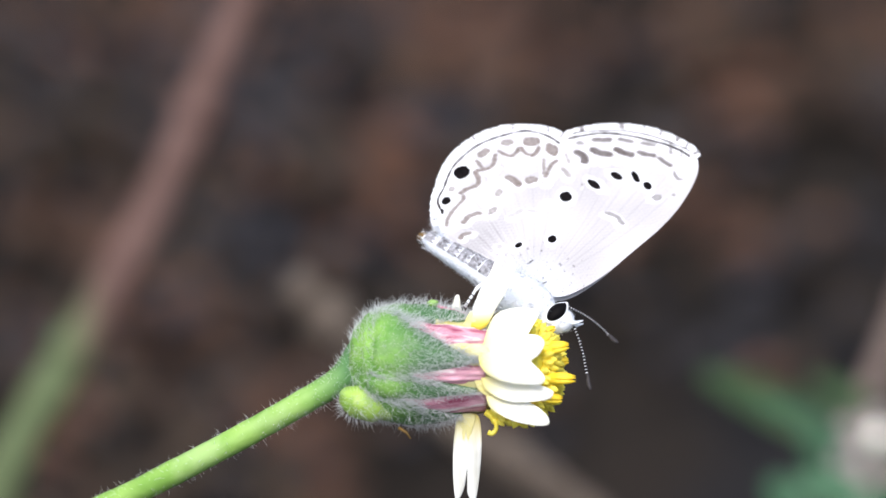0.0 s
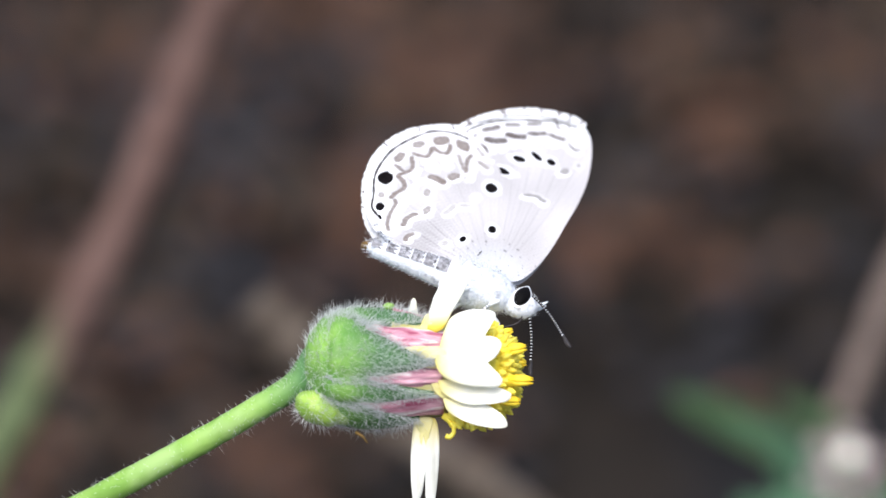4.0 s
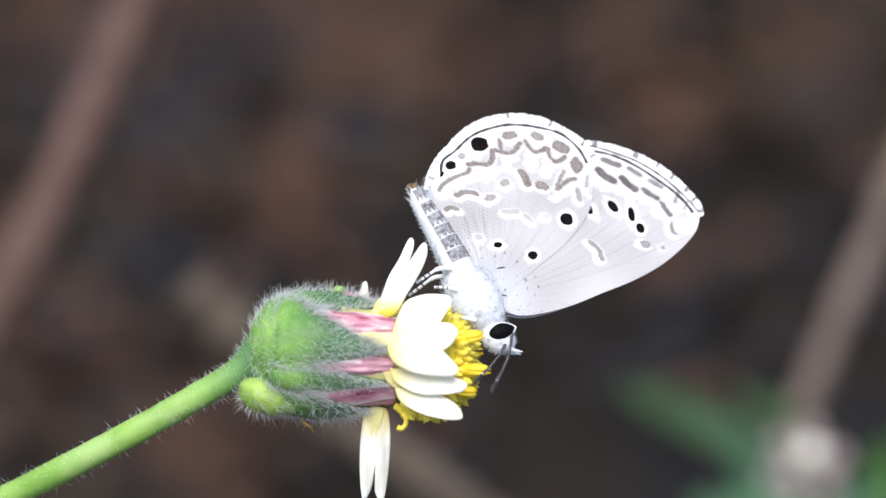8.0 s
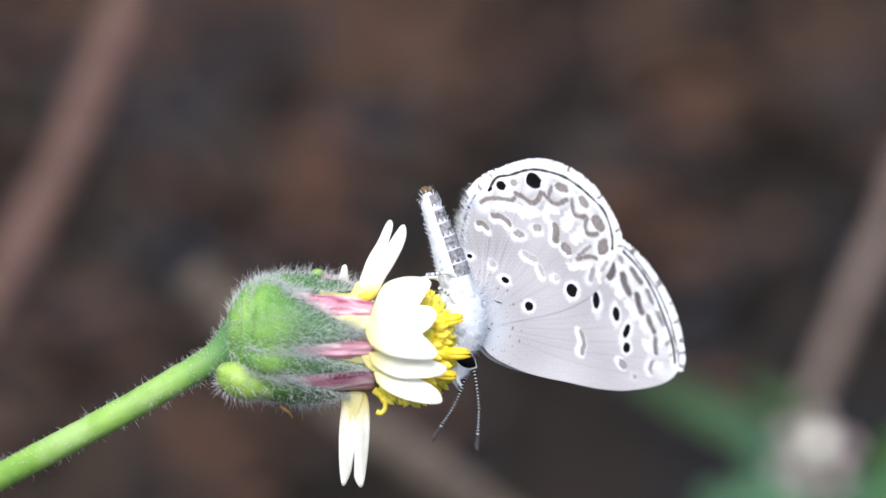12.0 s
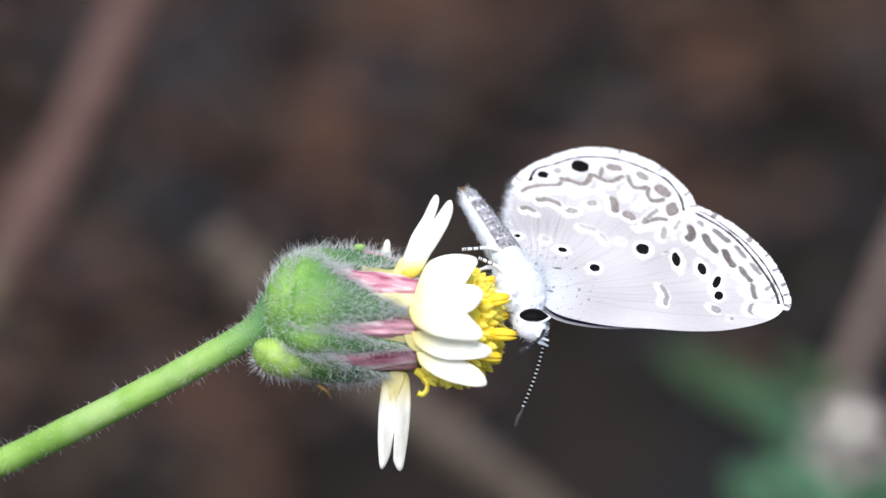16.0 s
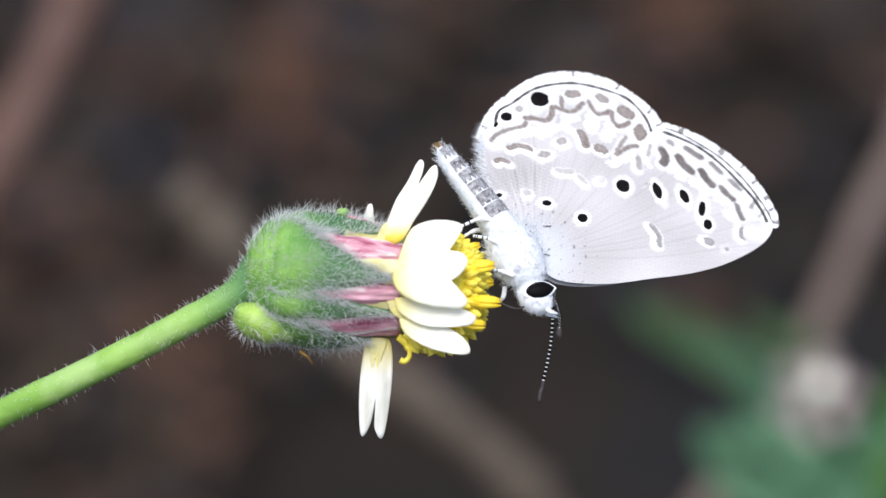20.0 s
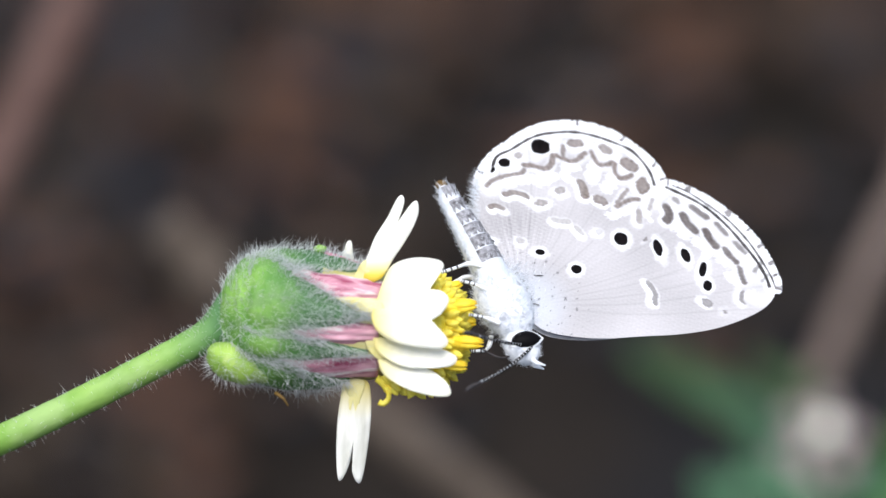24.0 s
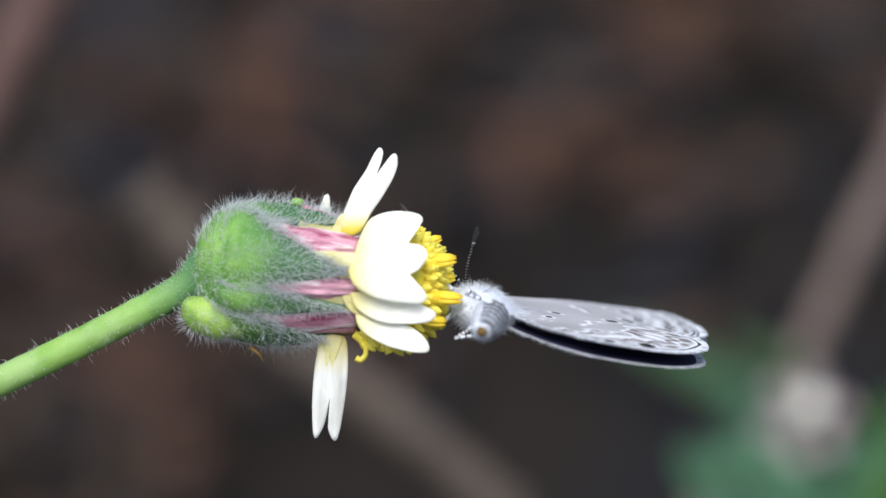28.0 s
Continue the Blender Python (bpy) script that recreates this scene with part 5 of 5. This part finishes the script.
    swing = ((0, -14), (4.5, -13), (6.5, -15), (8.5, -15), (9, -12), (10, -5), (12, 4), (12.5, 5), (14.5, 2), (17, 2), (20, -1), (22.5, -2), (24.5, -8), (25, -9), (26, 4), (27, -16), (27.5, 0), (28, 26))
    walk(ABDOMEN, [(t, Matrix.Translation(pivot) @ Matrix.Rotation(radians(a), 4, "Z") @ Matrix.Translation(-pivot)) for t, a in swing])
    # the head dips into the disc now and then, and takes the feelers' roots along
    neck = wp(160, 590)
    dip = ((0, 0), (9.5, 0), (10, -12), (11, -20), (12.5, -20), (14.5, 0), (24.5, 0), (25, -10), (25.5, -32), (26, -47), (26.5, -40), (27, -5), (28, 0))

    def head_turn(a):
        return Matrix.Translation(neck) @ Matrix.Rotation(radians(a), 4, "Z") @ Matrix.Translation(-neck)

    walk(HEAD, [(t, head_turn(a)) for t, a in dip])
    # each feeler turns about its root: seconds, turn in the wing's plane, lean out of it
    base = [wp(220, 650) + Vector((0, 0, s * 0.0003)) for s in (1, -1)]
    near = ((0, -85, 31), (1, -90, 32), (2, -77, 41), (3, -100, 34), (4, -117, 21), (7, -92, 46), (8, -118, 30), (9, -93, 42), (10, -120, 18), (11, -84, 28), (12, -85, 27), (15, -95, -37), (16, -95, -34), (17, -84, -34), (18, -96, 11), (19, -96, 21), (20, -94, -24), (21, -115, -41), (22, -129, -43), (24.5, -135, 25), (25, -147, 10), (26, -112, 42), (27, -159, -39), (28, -206, -48))
    far = ((0, -108, 8), (1, -109, 11), (2, -115, 32), (3, -129, 9), (4, -137, 4), (7, -106, 33), (8, -130, 32), (9, -117, 39), (11, -106, 21), (12, -107, 19), (17, -95, 38), (20, -95, 44), (24.5, -159, 40), (28, -139, -41))
    for ob, b, rows in zip(FEELERS, base, (near, far)):
        walk(ob, [(t, Matrix.Translation(head_turn(float(np.interp(t, *zip(*dip)))) @ b) @ Matrix.Rotation(radians(a), 4, "Z") @ Matrix.Rotation(radians(-e), 4, "Y")) for t, a, e in rows])


motions()
